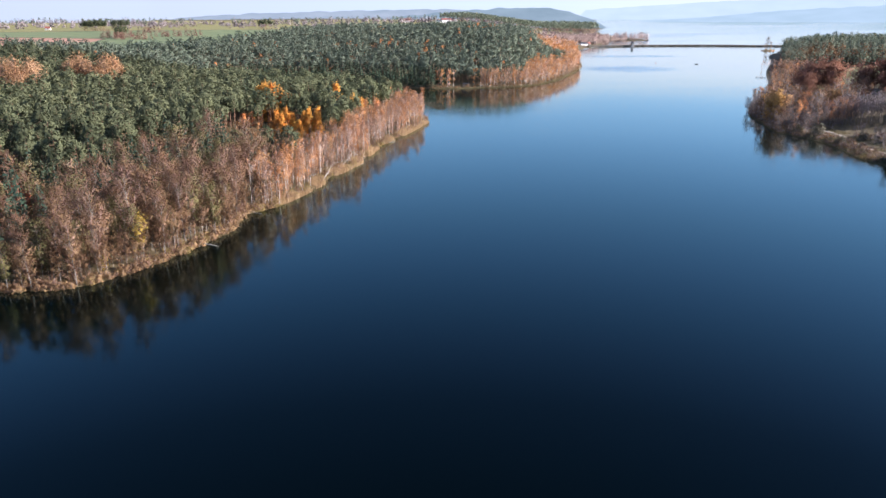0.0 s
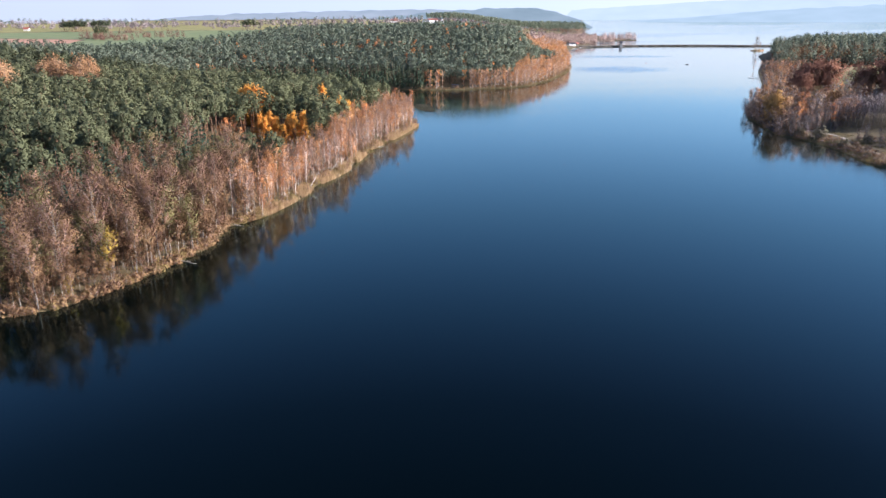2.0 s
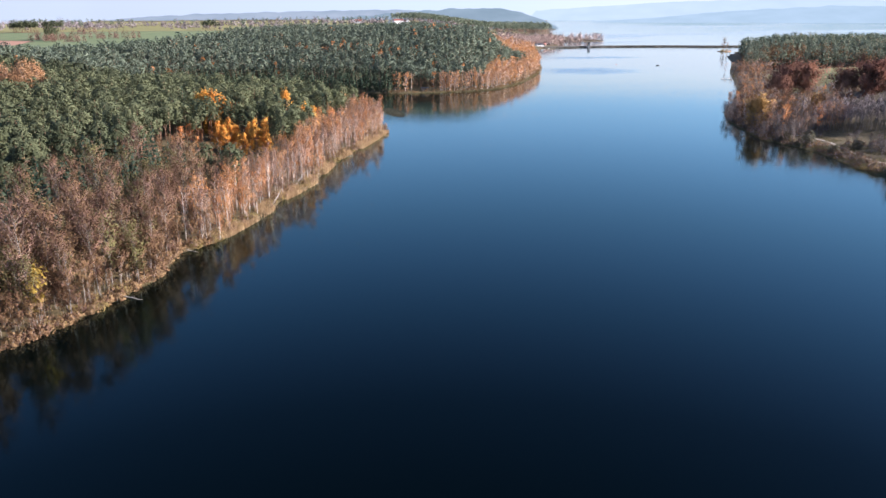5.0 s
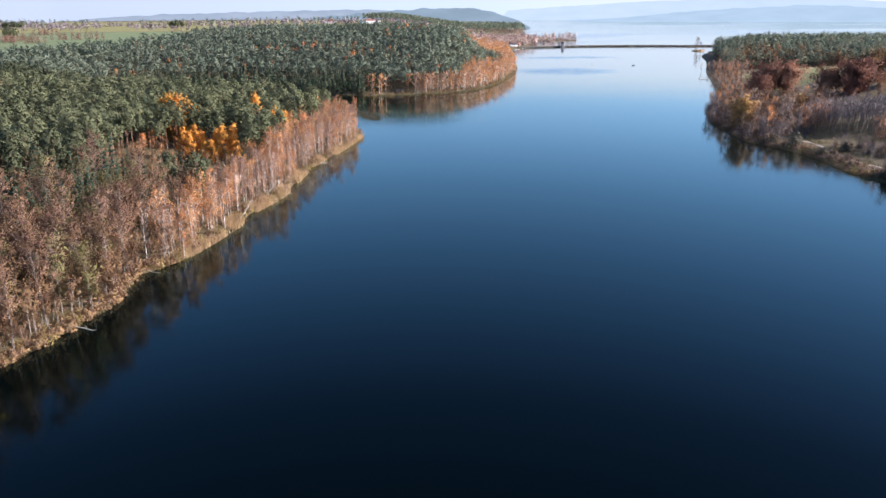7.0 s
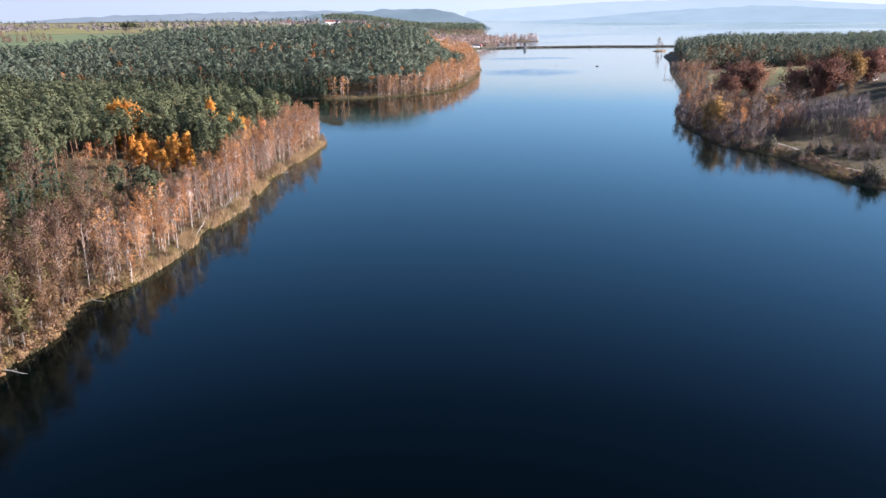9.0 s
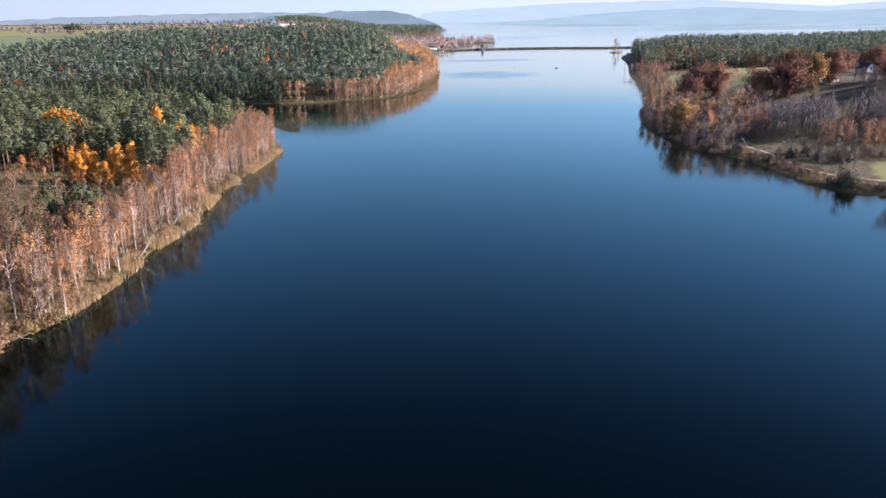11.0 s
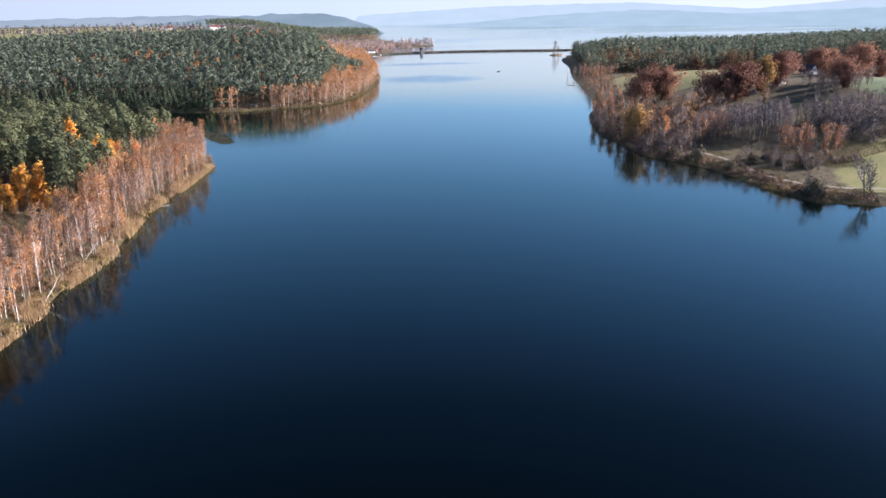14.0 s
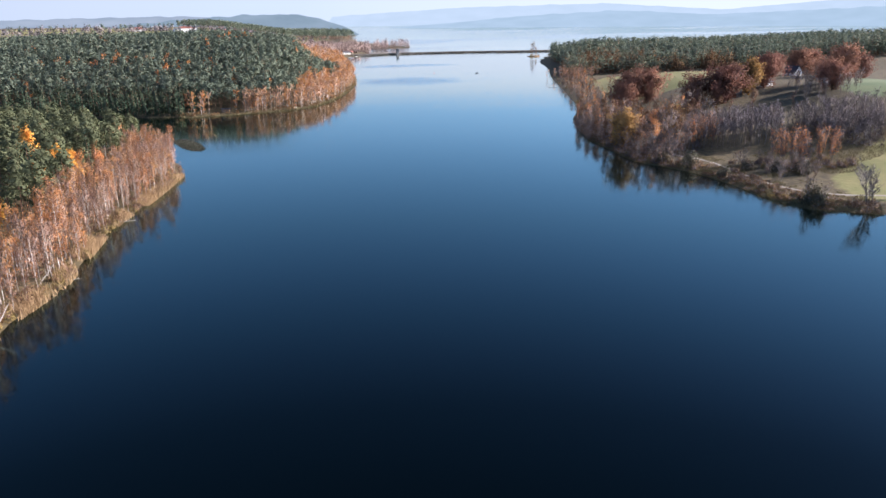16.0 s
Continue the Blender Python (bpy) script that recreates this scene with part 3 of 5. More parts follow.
def wood_of(name, label, category, places, variants, mats, rng, size=(0.85, 1.15), grow=None):
    """A far wood as one object. variants: lists of (verts, faces) per material."""
    if not len(places):
        return None
    z = ground_at(places[:, 0], places[:, 1])
    pick = rng.integers(0, len(variants), len(places))
    vs, fs, ws, ns, tones, n = [], [], [], [], [], 0
    for i, pieces in enumerate(variants):
        shaded, made = [], []
        for pv, pf in pieces:
            if len(pv) == 3 * len(pf):
                pf, pn = puffed(pv, np.asarray(pf))
            else:
                pn = round_normals(pv)
            shaded.append(pn)
            made.append((pv, pf))
        v, f = join(made)
        nv = np.concatenate(shaded)
        w = np.concatenate([np.full(len(p[1]), j) for j, p in enumerate(pieces)])
        at = np.where(pick == i)[0]
        a = rng.uniform(0, 2 * np.pi, len(at))
        s = rng.uniform(*size, len(at)) * (np.interp(places[at, 1], *grow) if grow else 1.0)
        c, sn = np.cos(a) * s, np.sin(a) * s
        out = np.stack([v[None, :, 0] * c[:, None] - v[None, :, 1] * sn[:, None] + places[at, 0][:, None],
                        v[None, :, 0] * sn[:, None] + v[None, :, 1] * c[:, None] + places[at, 1][:, None],
                        v[None, :, 2] * s[:, None] + z[at][:, None]], 2)
        vs.append(out.reshape(-1, 3))
        fs.append((f[None] + (np.arange(len(at)) * len(v))[:, None, None] + n).reshape(-1, 3))
        ca, sa = np.cos(a)[:, None], np.sin(a)[:, None]
        ns.append(np.stack([nv[None, :, 0] * ca - nv[None, :, 1] * sa, nv[None, :, 0] * sa + nv[None, :, 1] * ca, np.broadcast_to(nv[None, :, 2], (len(at), len(nv)))], 2).reshape(-1, 3))
        ws.append(np.tile(w, len(at)))
        tones.append(np.repeat(rng.uniform(-0.5, 0.5, len(at)), len(v)))
        n += len(at) * len(v)
    me = tri_mesh(name, np.concatenate(vs), np.concatenate(fs), mats, np.concatenate(ws), True, np.concatenate(ns))
    me.attributes.new("tone", "FLOAT", "POINT").data.foreach_set("value", np.concatenate(tones).astype(np.float32))
    return tagged(new(name, me), label, category, kind="stuff")


def shore_distance(p):
    return grid_value(GD, p[:, 0], p[:, 1])


def near(p, blobs):
    """True where a place lies in one of the round or oval patches (x, y, rx, ry)."""
    r = np.zeros(len(p), bool)
    for cx, cy, rx, ry in blobs:
        r |= ((p[:, 0] - cx) / rx) ** 2 + ((p[:, 1] - cy) / ry) ** 2 < 1
    return r


def along_shore(rng, line, n, a, b):
    """Places beside a shoreline, a to b metres inland."""
    c = curve_through(line, 2.0)
    i = rng.integers(0, len(c) - 1, n)
    way = c[i + 1] - c[i]
    way /= np.linalg.norm(way, axis=1)[:, None] + 1e-9
    p = c[i] + way * rng.uniform(-1, 1, (n, 1)) + np.stack([-way[:, 1], way[:, 0]], 1) * rng.uniform(a, b, (n, 1))
    return p


# ---- left shore ----
rng = np.random.default_rng(11)
PINES = Grove("pine_tree", "tall green pine with bare brown trunk in dense forest", "pine tree", "pines of the lakeside forest", PINE_BARK, [PINE],
              [pine(s, h, 44, 15, 0.8, radius=2.9, base=0.6) for s, h in ((1, 21), (2, 22), (3, 20), (4, 21.5), (5, 22), (6, 20.5))])
SPRUCES = Grove("spruce_tree", "dark green spruce with drooping tiers", "spruce tree", "spruces of the forest", PINE_BARK, [SPRUCE],
                [conifer(s, h) for s, h in ((21, 15), (22, 17))])
BIRCHES = Grove("birch_tree", "slender white-stemmed birch with thin orange autumn leaves", "birch tree", "birches along the shore", BIRCH_BARK, [BIRCH_TWIG, BIRCH_LEAF],
                [broadleaf(s, h, 0.1, 1.7, 20, 340, n, 0.085, (45, 70), peak=0.5, twig_w=0.038, leaf_size=0.29, spread=0.42) for s, h, n in ((31, 17, 600), (32, 18, 430), (33, 16, 720), (34, 17, 260))],
                [broadleaf(s, h, 0.3, 2.3, 9, 110, n, 0.1, (42, 68), peak=0.5, k=4, twig_w=0.05, leaf_size=0.38, spread=0.4) for s, h, n in ((35, 17, 260), (36, 16, 330), (37, 17, 160))])
BARE_BIRCHES = Grove("birch_tree", "nearly leafless white-stemmed birch with fine brown twigs", "birch tree", "birches along the shore", BIRCH_BARK, [BIRCH_TWIG, BIRCH_LEAF],
                     [broadleaf(s, h, 0.14, 1.9, 26, 620, n, 0.085, (45, 70), peak=0.5, twig_w=0.036, twig_len=1.5, leaf_size=0.34) for s, h, n in ((41, 17, 60), (42, 16, 30), (43, 17.5, 110))],
                     [broadleaf(s, h, 0.2, 2.2, 12, 260, n, 0.085, (42, 68), peak=0.5, k=4, twig_w=0.05, leaf_size=0.4) for s, h, n in ((44, 17, 30), (45, 16, 20))])
ALDERS = Grove("alder_tree", "grey-stemmed alder with thinning olive-brown leaves", "alder tree", "alders along the shore", GREY_BARK, [ALDER_TWIG, ALDER_LEAF],
               [broadleaf(s, h, 0.24, 2.2, 26, 560, n, 0.09, (38, 68), leaf_size=0.25, peak=0.6, spread=0.42, twig_len=1.4, twig_w=0.036) for s, h, n in ((51, 15, 1000), (52, 16, 820), (53, 14, 1100), (54, 15.5, 380), (58, 14.5, 950))],
               [broadleaf(s, h, 0.3, 2.4, 12, 120, n, 0.1, (35, 66), leaf_size=0.42, peak=0.6, k=4, twig_w=0.05) for s, h, n in ((55, 15, 380), (56, 16, 300), (57, 14, 420))])
OLIVE_ALDERS = Grove("alder_tree", "grey-stemmed alder still in olive-green leaf", "alder tree", "alders along the shore", GREY_BARK, [ALDER_TWIG, OLIVE_LEAF],
                     [broadleaf(s, h, 0.24, 2.5, 26, 300, n, 0.1, (35, 66), leaf_size=0.32, peak=0.56, spread=0.45, twig_len=1.3, twig_w=0.036) for s, h, n in ((59, 15, 1150), (60, 14, 1250))])
LARCHES = Grove("larch_tree", "golden orange larch with a pointed crown", "larch tree", "golden larches in the forest", PINE_BARK, [LARCH_LEAF, LARCH_LEAF],
                [broadleaf(s, h, 0.03, 2.9, 60, 200, 1500, 0.13, (-5, 28), leaf_size=0.5, peak=0.22, twig_len=1.1, spread=0.35) for s, h in ((61, 16), (62, 14), (67, 15))])
YELLOW_TREES = Grove("maple_tree", "small maple with bright yellow leaves", "maple tree", "yellow trees on the shore", GREY_BARK, [ALDER_TWIG, YELLOW_LEAF],
                     [broadleaf(63, 14, 0.25, 2.6, 18, 150, 500, 0.11, (30, 60), leaf_size=0.55)])
RED_TREES = Grove("cherry_tree", "rounded tree with rusty red leaves", "tree", "red trees in the forest", GREY_BARK, [ALDER_TWIG, RED_LEAF],
                  [broadleaf(64, 13, 0.2, 3.4, 20, 150, 700, 0.13, (25, 60), leaf_size=0.6)])

RUSSET_TREES = Grove("beech_tree", "tall tree with rusty orange leaves above the pines", "tree", "orange trees in the forest", GREY_BARK, [BIRCH_TWIG, RUSSET_LEAF],
                     [broadleaf(s, h, 0.3, 2.6, 26, 200, 620, 0.14, (30, 62), leaf_size=0.45, spread=0.5, peak=0.5) for s, h in ((65, 17), (66, 16), (68, 17.5))])

TAN_TREES = Grove("beech_tree", "broad tree with fading tan and rust leaves", "tree", "tan trees in the forest", GREY_BARK, [BIRCH_TWIG, TAN_LEAF],
                  [broadleaf(s, h, 0.15, 3.4, 28, 260, 620, 0.15, (25, 60), leaf_size=0.45, spread=0.7) for s, h in ((69, 17), (70, 15))])

LARCH_PATCH = ((-104, 449, 17, 4.5), (-63, 447, 5, 4), (-48, 437, 9, 5), (-240, 516, 20, 9), (-259, 459, 15, 11))
CLEARING = ((-88, 411, 27, 8), (-82, 398, 18, 8), (-235, 493, 25, 13), (-251, 436, 18, 13))
LOW_PATCH = ((-82, 382, 24, 14), (-104, 384, 14, 12), (-78, 345, 24, 26), (-92, 352, 20, 14), (-62, 368, 14, 18), (-98, 368, 16, 14), (-84, 352, 30, 22))
brown_x, brown_y = (-260, -151, -124, -112, -94, -78, -60), (235, 247, 252, 318, 336, 318, 300)
p = scatter(rng, -480, 150, 165, 680, 5.8)
d = shore_distance(p)
keep = (d > 0.6) & (p[:, 0] > -0.66 * p[:, 1] - 30) & (p[:, 1] < 645) & ((p[:, 1] < 600) | (p[:, 0] < -130)) & ~near(p, CLEARING)
p, d = p[keep], d[keep]
luck = rng.uniform(size=len(p))
birch = (d < np.interp(p[:, 1], (253, 275, 300, 350, 420, 530), (7, 12, 15, 21, 26, 26)) + 4 * np.sin(p[:, 1] / 17.0)) & (p[:, 1] > 253) & (p[:, 1] < 530)
alder = ~birch & (p[:, 1] < np.interp(p[:, 0], brown_x, brown_y) + 10 * np.sin(p[:, 0] / 9.0))
larch = ~alder & near(p, LARCH_PATCH)
birch &= ~larch
low = near(p, LOW_PATCH) & ~larch & ((d > 9) | birch)
low &= d > 9
birch, alder = birch & ~low, alder & ~low
conif = ~(birch | alder | larch | low)
fringe = np.argsort(d)
p, d, luck, birch, alder, larch, conif, low = (a[fringe] for a in (p, d, luck, birch, alder, larch, conif, low))
leafy = luck < 0.5
BIRCH_GROWTH = ((250, 340, 460), (1.24, 1.12, 1.0))
BIRCHES.many(rng, p[birch & leafy], 110, "birch_wood", "orange birches close together along the shore", "trees", (0.75, 1.02), BIRCH_GROWTH)
BARE_BIRCHES.many(rng, p[birch & ~leafy], 170, "birch_wood", "nearly leafless birches close together along the shore", "trees", (0.75, 1.02), BIRCH_GROWTH)
wood_of("alder_wood", "low brown young alders behind the shore", "trees", p[low & (luck < 0.8)], ALDERS.light, ALDERS.mats, rng, (0.35, 0.6))
wood_of("birch_wood", "low orange young birches behind the shore", "trees", p[low & (luck >= 0.8)], BIRCHES.light, BIRCHES.mats, rng, (0.35, 0.55))
extra = scatter(rng, -110, 10, 253, 530, 5.2)
extra = extra[(shore_distance(extra) > 2) & (shore_distance(extra) < np.interp(extra[:, 1], (253, 300, 420), (7, 14, 24))) & ~near(extra, LOW_PATCH)]
wood_of("birch_wood", "slender birches filling the shore belt", "trees", extra, BARE_BIRCHES.light + BIRCHES.light[:1], BARE_BIRCHES.mats, rng, (0.55, 0.98), BIRCH_GROWTH)
extra = scatter(rng, -240, -55, 165, 330, 5.4)
extra = extra[(shore_distance(extra) > 2) & ~near(extra, LOW_PATCH) & (extra[:, 1] < np.interp(extra[:, 0], brown_x, brown_y)) & (shore_distance(extra) < 30) & (shore_distance(extra) > 8) & ((extra[:, 1] < 258) | (shore_distance(extra) > 18)) & (rng.uniform(size=len(extra)) < 0.55) & (extra[:, 0] > -0.66 * extra[:, 1] - 30)]
wood_of("alder_wood", "olive-brown alders filling the wood behind the shore", "trees", extra, ALDERS.light, ALDERS.mats, rng, (0.8, 1.15))
dark = alder & (((luck < 0.07 + 0.3 * (d > 30) + 0.25 * ((d > 33) & (p[:, 1] > 258))) & (d > 12)) | near(p, ((-128, 243, 14, 9), (-88, 285, 6, 8), (-120, 192, 12, 7))))
front = along_shore(rng, LEFT_SHORE[3:11], 170, 1.5, 9.0)
wood_of("alder_wood", "slim young alders at the water's edge", "trees", front, ALDERS.light, ALDERS.mats, rng, (0.45, 0.8))
olive = alder & ~dark & (luck > 0.7) & (d < 60)
for x, y in p[olive]:
    OLIVE_ALDERS.put(rng, x, y, rng.uniform(0.85, 1.2))
ALDERS.many(rng, p[alder & ~dark & ~olive], 240, "alder_wood", "olive-brown alders close together", "trees", (0.9, 1.28))
for x, y in p[dark]:
    SPRUCES.put(rng, x, y, rng.uniform(0.95, 1.35))
for x, y, s in ((-98, 399, 0.7), (-94, 394, 0.6), (-90, 399, 0.95), (-86, 395, 0.85), (-83, 400, 1.1), (-79, 396, 0.95), (-75, 400, 1.25), (-71, 397, 1.1), (-68, 401, 1.2), (-67, 395, 0.8), (-76, 391, 0.7), (-103, 401, 0.9), (-107, 397, 0.85), (-112, 401, 0.75), (-94, 403, 0.95), (-99, 394, 0.75)):
    (LARCHES if x > -92 else RUSSET_TREES).put(rng, x, y, min(s * 1.1, 1.12) * (1.0 if x > -92 else 0.7))
stand = scatter(rng, -290, -30, 420, 540, 3.7)
for x, y in stand[near(stand, LARCH_PATCH)]:
    if x < -200:
        TAN_TREES.put(rng, x, y, rng.uniform(1.0, 1.35))
    else:
        (LARCHES if rng.uniform() < 0.35 else RUSSET_TREES).put(rng, x, y, rng.uniform(1.2, 1.36))
for x, y, s in ((-86, 198, 1.0), (-92, 188, 0.4)):
    YELLOW_TREES.put(rng, x, y, s)
for x, y in ((-131, 223), (-136, 228)):
    RED_TREES.put(rng, x, y, 1.0)
q = p[conif]
q = q[np.argsort(np.hypot(q[:, 0], q[:, 1] - 100))]
odd = rng.uniform(size=len(q)) < 0.03
for x, y in q[odd][:25]:
    SPRUCES.put(rng, x, y, rng.uniform(1.1, 1.35))
PINES.many(rng, q[~odd][:290], 290, "pine_forest", "green pines close together behind the shore", "forest", (0.7, 1.15))
FAR_PINE = [[c, w] for w, c in (pine(s, h, 12, 6, 1.6, 3, 2.9, 0.6) for s, h in ((101, 17), (102, 18), (103, 16), (104, 17.5), (105, 16.5), (106, 15)))]
MID_PINE = [[c, w] for w, c in (pine(s, h, 22, 10, 1.08, 3, 2.9, 0.6) for s, h in ((151, 19.5), (152, 20.5), (153, 18.5), (154, 20), (155, 18)))]
wood_of("pine_forest", "green pines of the forest behind the shore", "forest", q[~odd][290:2200], MID_PINE, [PINE, PINE_BARK], rng, (0.7, 1.18))
wood_of("pine_forest", "dense green pine forest seen from above", "forest", q[~odd][2200:], FAR_PINE, [PINE, PINE_BARK], rng, (0.8, 1.15))

# ---- headland across the bay ----
edge_x, edge_y = (-700, -420, -300, -230, -170, -90, 0, 140, 400), (600, 650, 705, 800, 930, 1010, 1050, 1010, 1000)
p = scatter(rng, -480, 215, 640, 1260, 5.6)
d = shore_distance(p)
ok = (d > 1.5) & ((p[:, 1] < np.interp(p[:, 0], edge_x, edge_y)) | ((d < 40) & (p[:, 0] > 100))) & (p[:, 0] > -0.66 * p[:, 1] - 30)
p, d = p[ok], d[ok]
luck = rng.uniform(size=len(p))
birch = (d < 24 + 10 * np.sin(p[:, 1] / 29) + 30 * (p[:, 1] > 880)) & (p[:, 0] > -5) & ~near(p, ((20, 672, 9, 16),))
spruce = (d < 30) & (p[:, 0] <= 10) & ~birch
rest = ~birch & ~spruce & ~near(p, ((20, 672, 9, 16),))
orange = rest & ((luck < 0.015) | near(p, ((-60, 800, 50, 8), (-10, 770, 12, 12), (60, 900, 30, 10))) & (luck < 0.5))
MID_BIRCH = [list(broadleaf(s, h, 0.12, 2.5, 8, 80, 220, 0.13, (40, 66), peak=0.5, k=3, twig_w=0.09, leaf_size=0.6)) for s, h in ((124, 16), (125, 17), (126, 15))]
MID_BARE = [list(broadleaf(s, h, 0.12, 2.6, 9, 190, 50, 0.11, (40, 66), peak=0.5, k=3, twig_w=0.09, leaf_size=0.55)) for s, h in ((127, 16), (128, 17))]
more = scatter(rng, 0, 215, 660, 1000, 5.0)
belt = shore_distance(more)
more = more[(belt > 1.5) & (belt < 15) & (more[:, 0] > 2 + 14 * (more[:, 1] < 700)) & ~near(more, ((24, 674, 10, 14),))]
wood_of("birch_wood", "orange birches along the headland shore", "trees", p[birch & (luck < 0.4)], MID_BIRCH, BIRCHES.mats, rng, (0.8, 1.05))
wood_of("birch_wood", "leafless birches along the headland shore", "trees", np.concatenate([p[birch & (luck >= 0.4)], more]), MID_BARE, BIRCHES.mats, rng, (0.8, 1.05))
DISTANT_PINE = [[c, w] for w, c in (pine(s, h, 10, 5, 1.85, 3, 2.9, 0.55) for s, h in ((107, 17), (108, 18), (109, 16), (110, 15)))]
FAR_SPRUCE = [[c, w] for w, c in (conifer(s, h, 10, 20, 1.2, 2.6, k=3) for s, h in ((111, 16), (112, 18), (113, 14)))]
DISTANT_BIRCH = [[l, t, w] for w, t, l in (shrub(s, h, r, 60, 10, 1.6, 1) for s, h, r in ((129, 11, 4.2), (130, 13, 4.6), (131, 8, 3.8)))]
FAR_BIRCH = [[l, t, w] for w, t, l in (broadleaf(s, h, 0.25, 2.8, 6, 40, 90, 0.14, (40, 65), k=3, twig_w=0.08, leaf_size=0.95) for s, h in ((121, 15), (122, 17), (123, 14)))]
wood_of("spruce_forest", "dark green spruces along the bay", "forest", p[spruce], FAR_SPRUCE, [SPRUCE, PINE_BARK], rng)
wood_of("pine_forest", "dense pine forest on the headland, blued by painted haze", "forest", p[rest & ~orange], DISTANT_PINE, [HAZED_PINE, PINE_BARK], rng, (0.8, 1.12))
wood_of("birch_wood", "scattered orange trees among the pines", "trees", p[orange], FAR_BIRCH, [BIRCH_LEAF, BIRCH_TWIG, BIRCH_BARK], rng)

# ---- right shore ----
OAKS = Grove("oak_tree", "broad oak with dense russet autumn leaves", "oak tree", "oaks round the meadow", OAK_BARK, [GREY_TWIG, OAK_LEAF],
             [broadleaf(s, h, 0.04, 8.4, 64, 300, 4800, 0.4, (0, 48), leaf_size=0.62, twig_len=2.0, spread=1.1, peak=0.42) for s, h in ((71, 14), (72, 15), (73, 13))])
GOLD_OAKS = Grove("oak_tree", "broad oak with olive golden leaves", "oak tree", "oaks round the meadow", OAK_BARK, [GREY_TWIG, OAK_GOLD],
                  [broadleaf(74, 16, 0.05, 7.2, 54, 260, 2300, 0.4, (0, 55), leaf_size=0.8, twig_len=2.2, spread=1.0)])
GREY_TREES = Grove("bare_tree", "leafless grey-brown tree with fine twigs", "bare tree", "bare trees on the wooded bank", GREY_BARK, [GREY_TWIG, ALDER_LEAF],
                   [broadleaf(s, h, 0.15, 3.5, 28, 560, n, 0.11, (38, 66), twig_len=1.5, leaf_size=0.36) for s, h, n in ((81, 14, 130), (82, 15, 80), (83, 13, 220))],
                   [broadleaf(s, h, 0.18, 3.5, 12, 190, n, 0.11, (38, 66), twig_len=1.7, k=4, twig_w=0.065, leaf_size=0.45) for s, h, n in ((88, 14, 110), (89, 15, 70))])
WINTER_TREES = Grove("bare_tree", "leafless grey tree with spreading limbs by the water", "bare tree", "bare trees at the water", GREY_BARK, [GREY_TWIG],
                     [broadleaf(s, h, 0.2, 4.2, 34, 700, 1, 0.2, (30, 60), st, twig_len=1.8, twig_w=0.06)[:2] for s, h, st in ((84, 14, 2), (85, 13, 1))])
POPLARS = Grove("poplar_tree", "upright young tree with pale orange leaves on top", "tree", "young orange trees on the bank", GREY_BARK, [GREY_TWIG, RUSSET_LEAF],
                [broadleaf(s, h, 0.3, 1.5, 20, 360, 120, 0.08, (55, 74), leaf_size=0.34, peak=0.78) for s, h in ((86, 11), (87, 12))])
BUSHES = Grove("bush", "yellow-brown bush growing at the shoreline", "bush", "bushes along the shore", GREY_BARK, [ALDER_TWIG, BUSH_LEAF],
               [shrub(s, h, r, 220, 70, 0.42) for s, h, r in ((91, 2.6, 2.0), (92, 3.4, 2.4), (93, 2.0, 1.8))])
DARK_BUSHES = Grove("bush", "dark olive bush on the bank", "bush", "bushes along the shore", GREY_BARK, [GREY_TWIG, DARK_BUSH],
                    [shrub(s, h, r, 520, 60, 0.5) for s, h, r in ((94, 5.0, 3.0), (95, 3.6, 2.8))])
BROWN_BUSHES = Grove("bush", "brown leafless thicket bush", "bush", "thicket on the bank", GREY_BARK, [GREY_TWIG, ALDER_LEAF],
                     [shrub(s, h, r, 90, 200, 0.4) for s, h, r in ((96, 3.2, 2.2), (97, 2.4, 2.0))])

for x, y, s in ((269, 556, 1.15), (280, 566, 1.25), (290, 560, 1.15), (284, 503, 1.05), (296, 496, 1.2), (306, 500, 1.25), (338, 506, 0.98), (353, 472, 0.8), (366, 488, 0.8), (343, 459, 0.75), (455, 600, 0.95), (470, 605, 1.0), (440, 610, 0.95), (497, 581, 0.9), (510, 590, 0.9), (425, 530, 1.0), (440, 545, 1.0), (392, 560, 0.75), (380, 548, 0.7), (455, 550, 0.75), (470, 565, 0.75)):
    OAKS.put(rng, x, y, s)
for x, y, s in ((320, 499, 1.15), (203, 452, 0.95), (246, 470, 0.6)):
    GOLD_OAKS.put(rng, x, y, s)
p = scatter(rng, 185, 430, 300, 880, 4.9)
d = shore_distance(p)
BANK_WOOD = np.array(((180, 395), (221, 416), (233, 430), (256, 441), (258, 470), (252, 505), (254, 542), (290, 582), (316, 640), (340, 700), (364, 758), (380, 795), (420, 850), (400, 880), (190, 520)), float)
PLANTATION = np.array(((221, 427), (260, 404), (278, 428), (242, 452)), float)
GREY_GROVE = np.array(((275, 404), (281, 374), (300, 372), (318, 395), (318, 415), (292, 427), (275, 417)), float)
inside_bank = distance_to(BANK_WOOD, p[:, 0], p[:, 1]) < 2 * np.sin(p[:, 1] / 5.0)
grey = (d > 1.5) & inside_bank & ~near(p, ((280, 561, 17, 14),)) & (distance_to(MEADOW, p[:, 0], p[:, 1]) > 2) & (distance_to(PLANTATION, p[:, 0], p[:, 1]) > 1)
q = p[grey]
q = q[np.argsort(d[grey])]
luck = rng.uniform(size=len(q))
warm = near(q, ((240, 470, 18, 26), (255, 520, 16, 24), (310, 690, 22, 40), (372, 815, 30, 40)))
luck = np.where(warm & (luck < 0.4), luck + 0.55, luck)
BANK_GROWTH = ((400, 470, 510, 560, 620, 760), (1.12, 1.1, 0.92, 0.78, 0.66, 0.62))
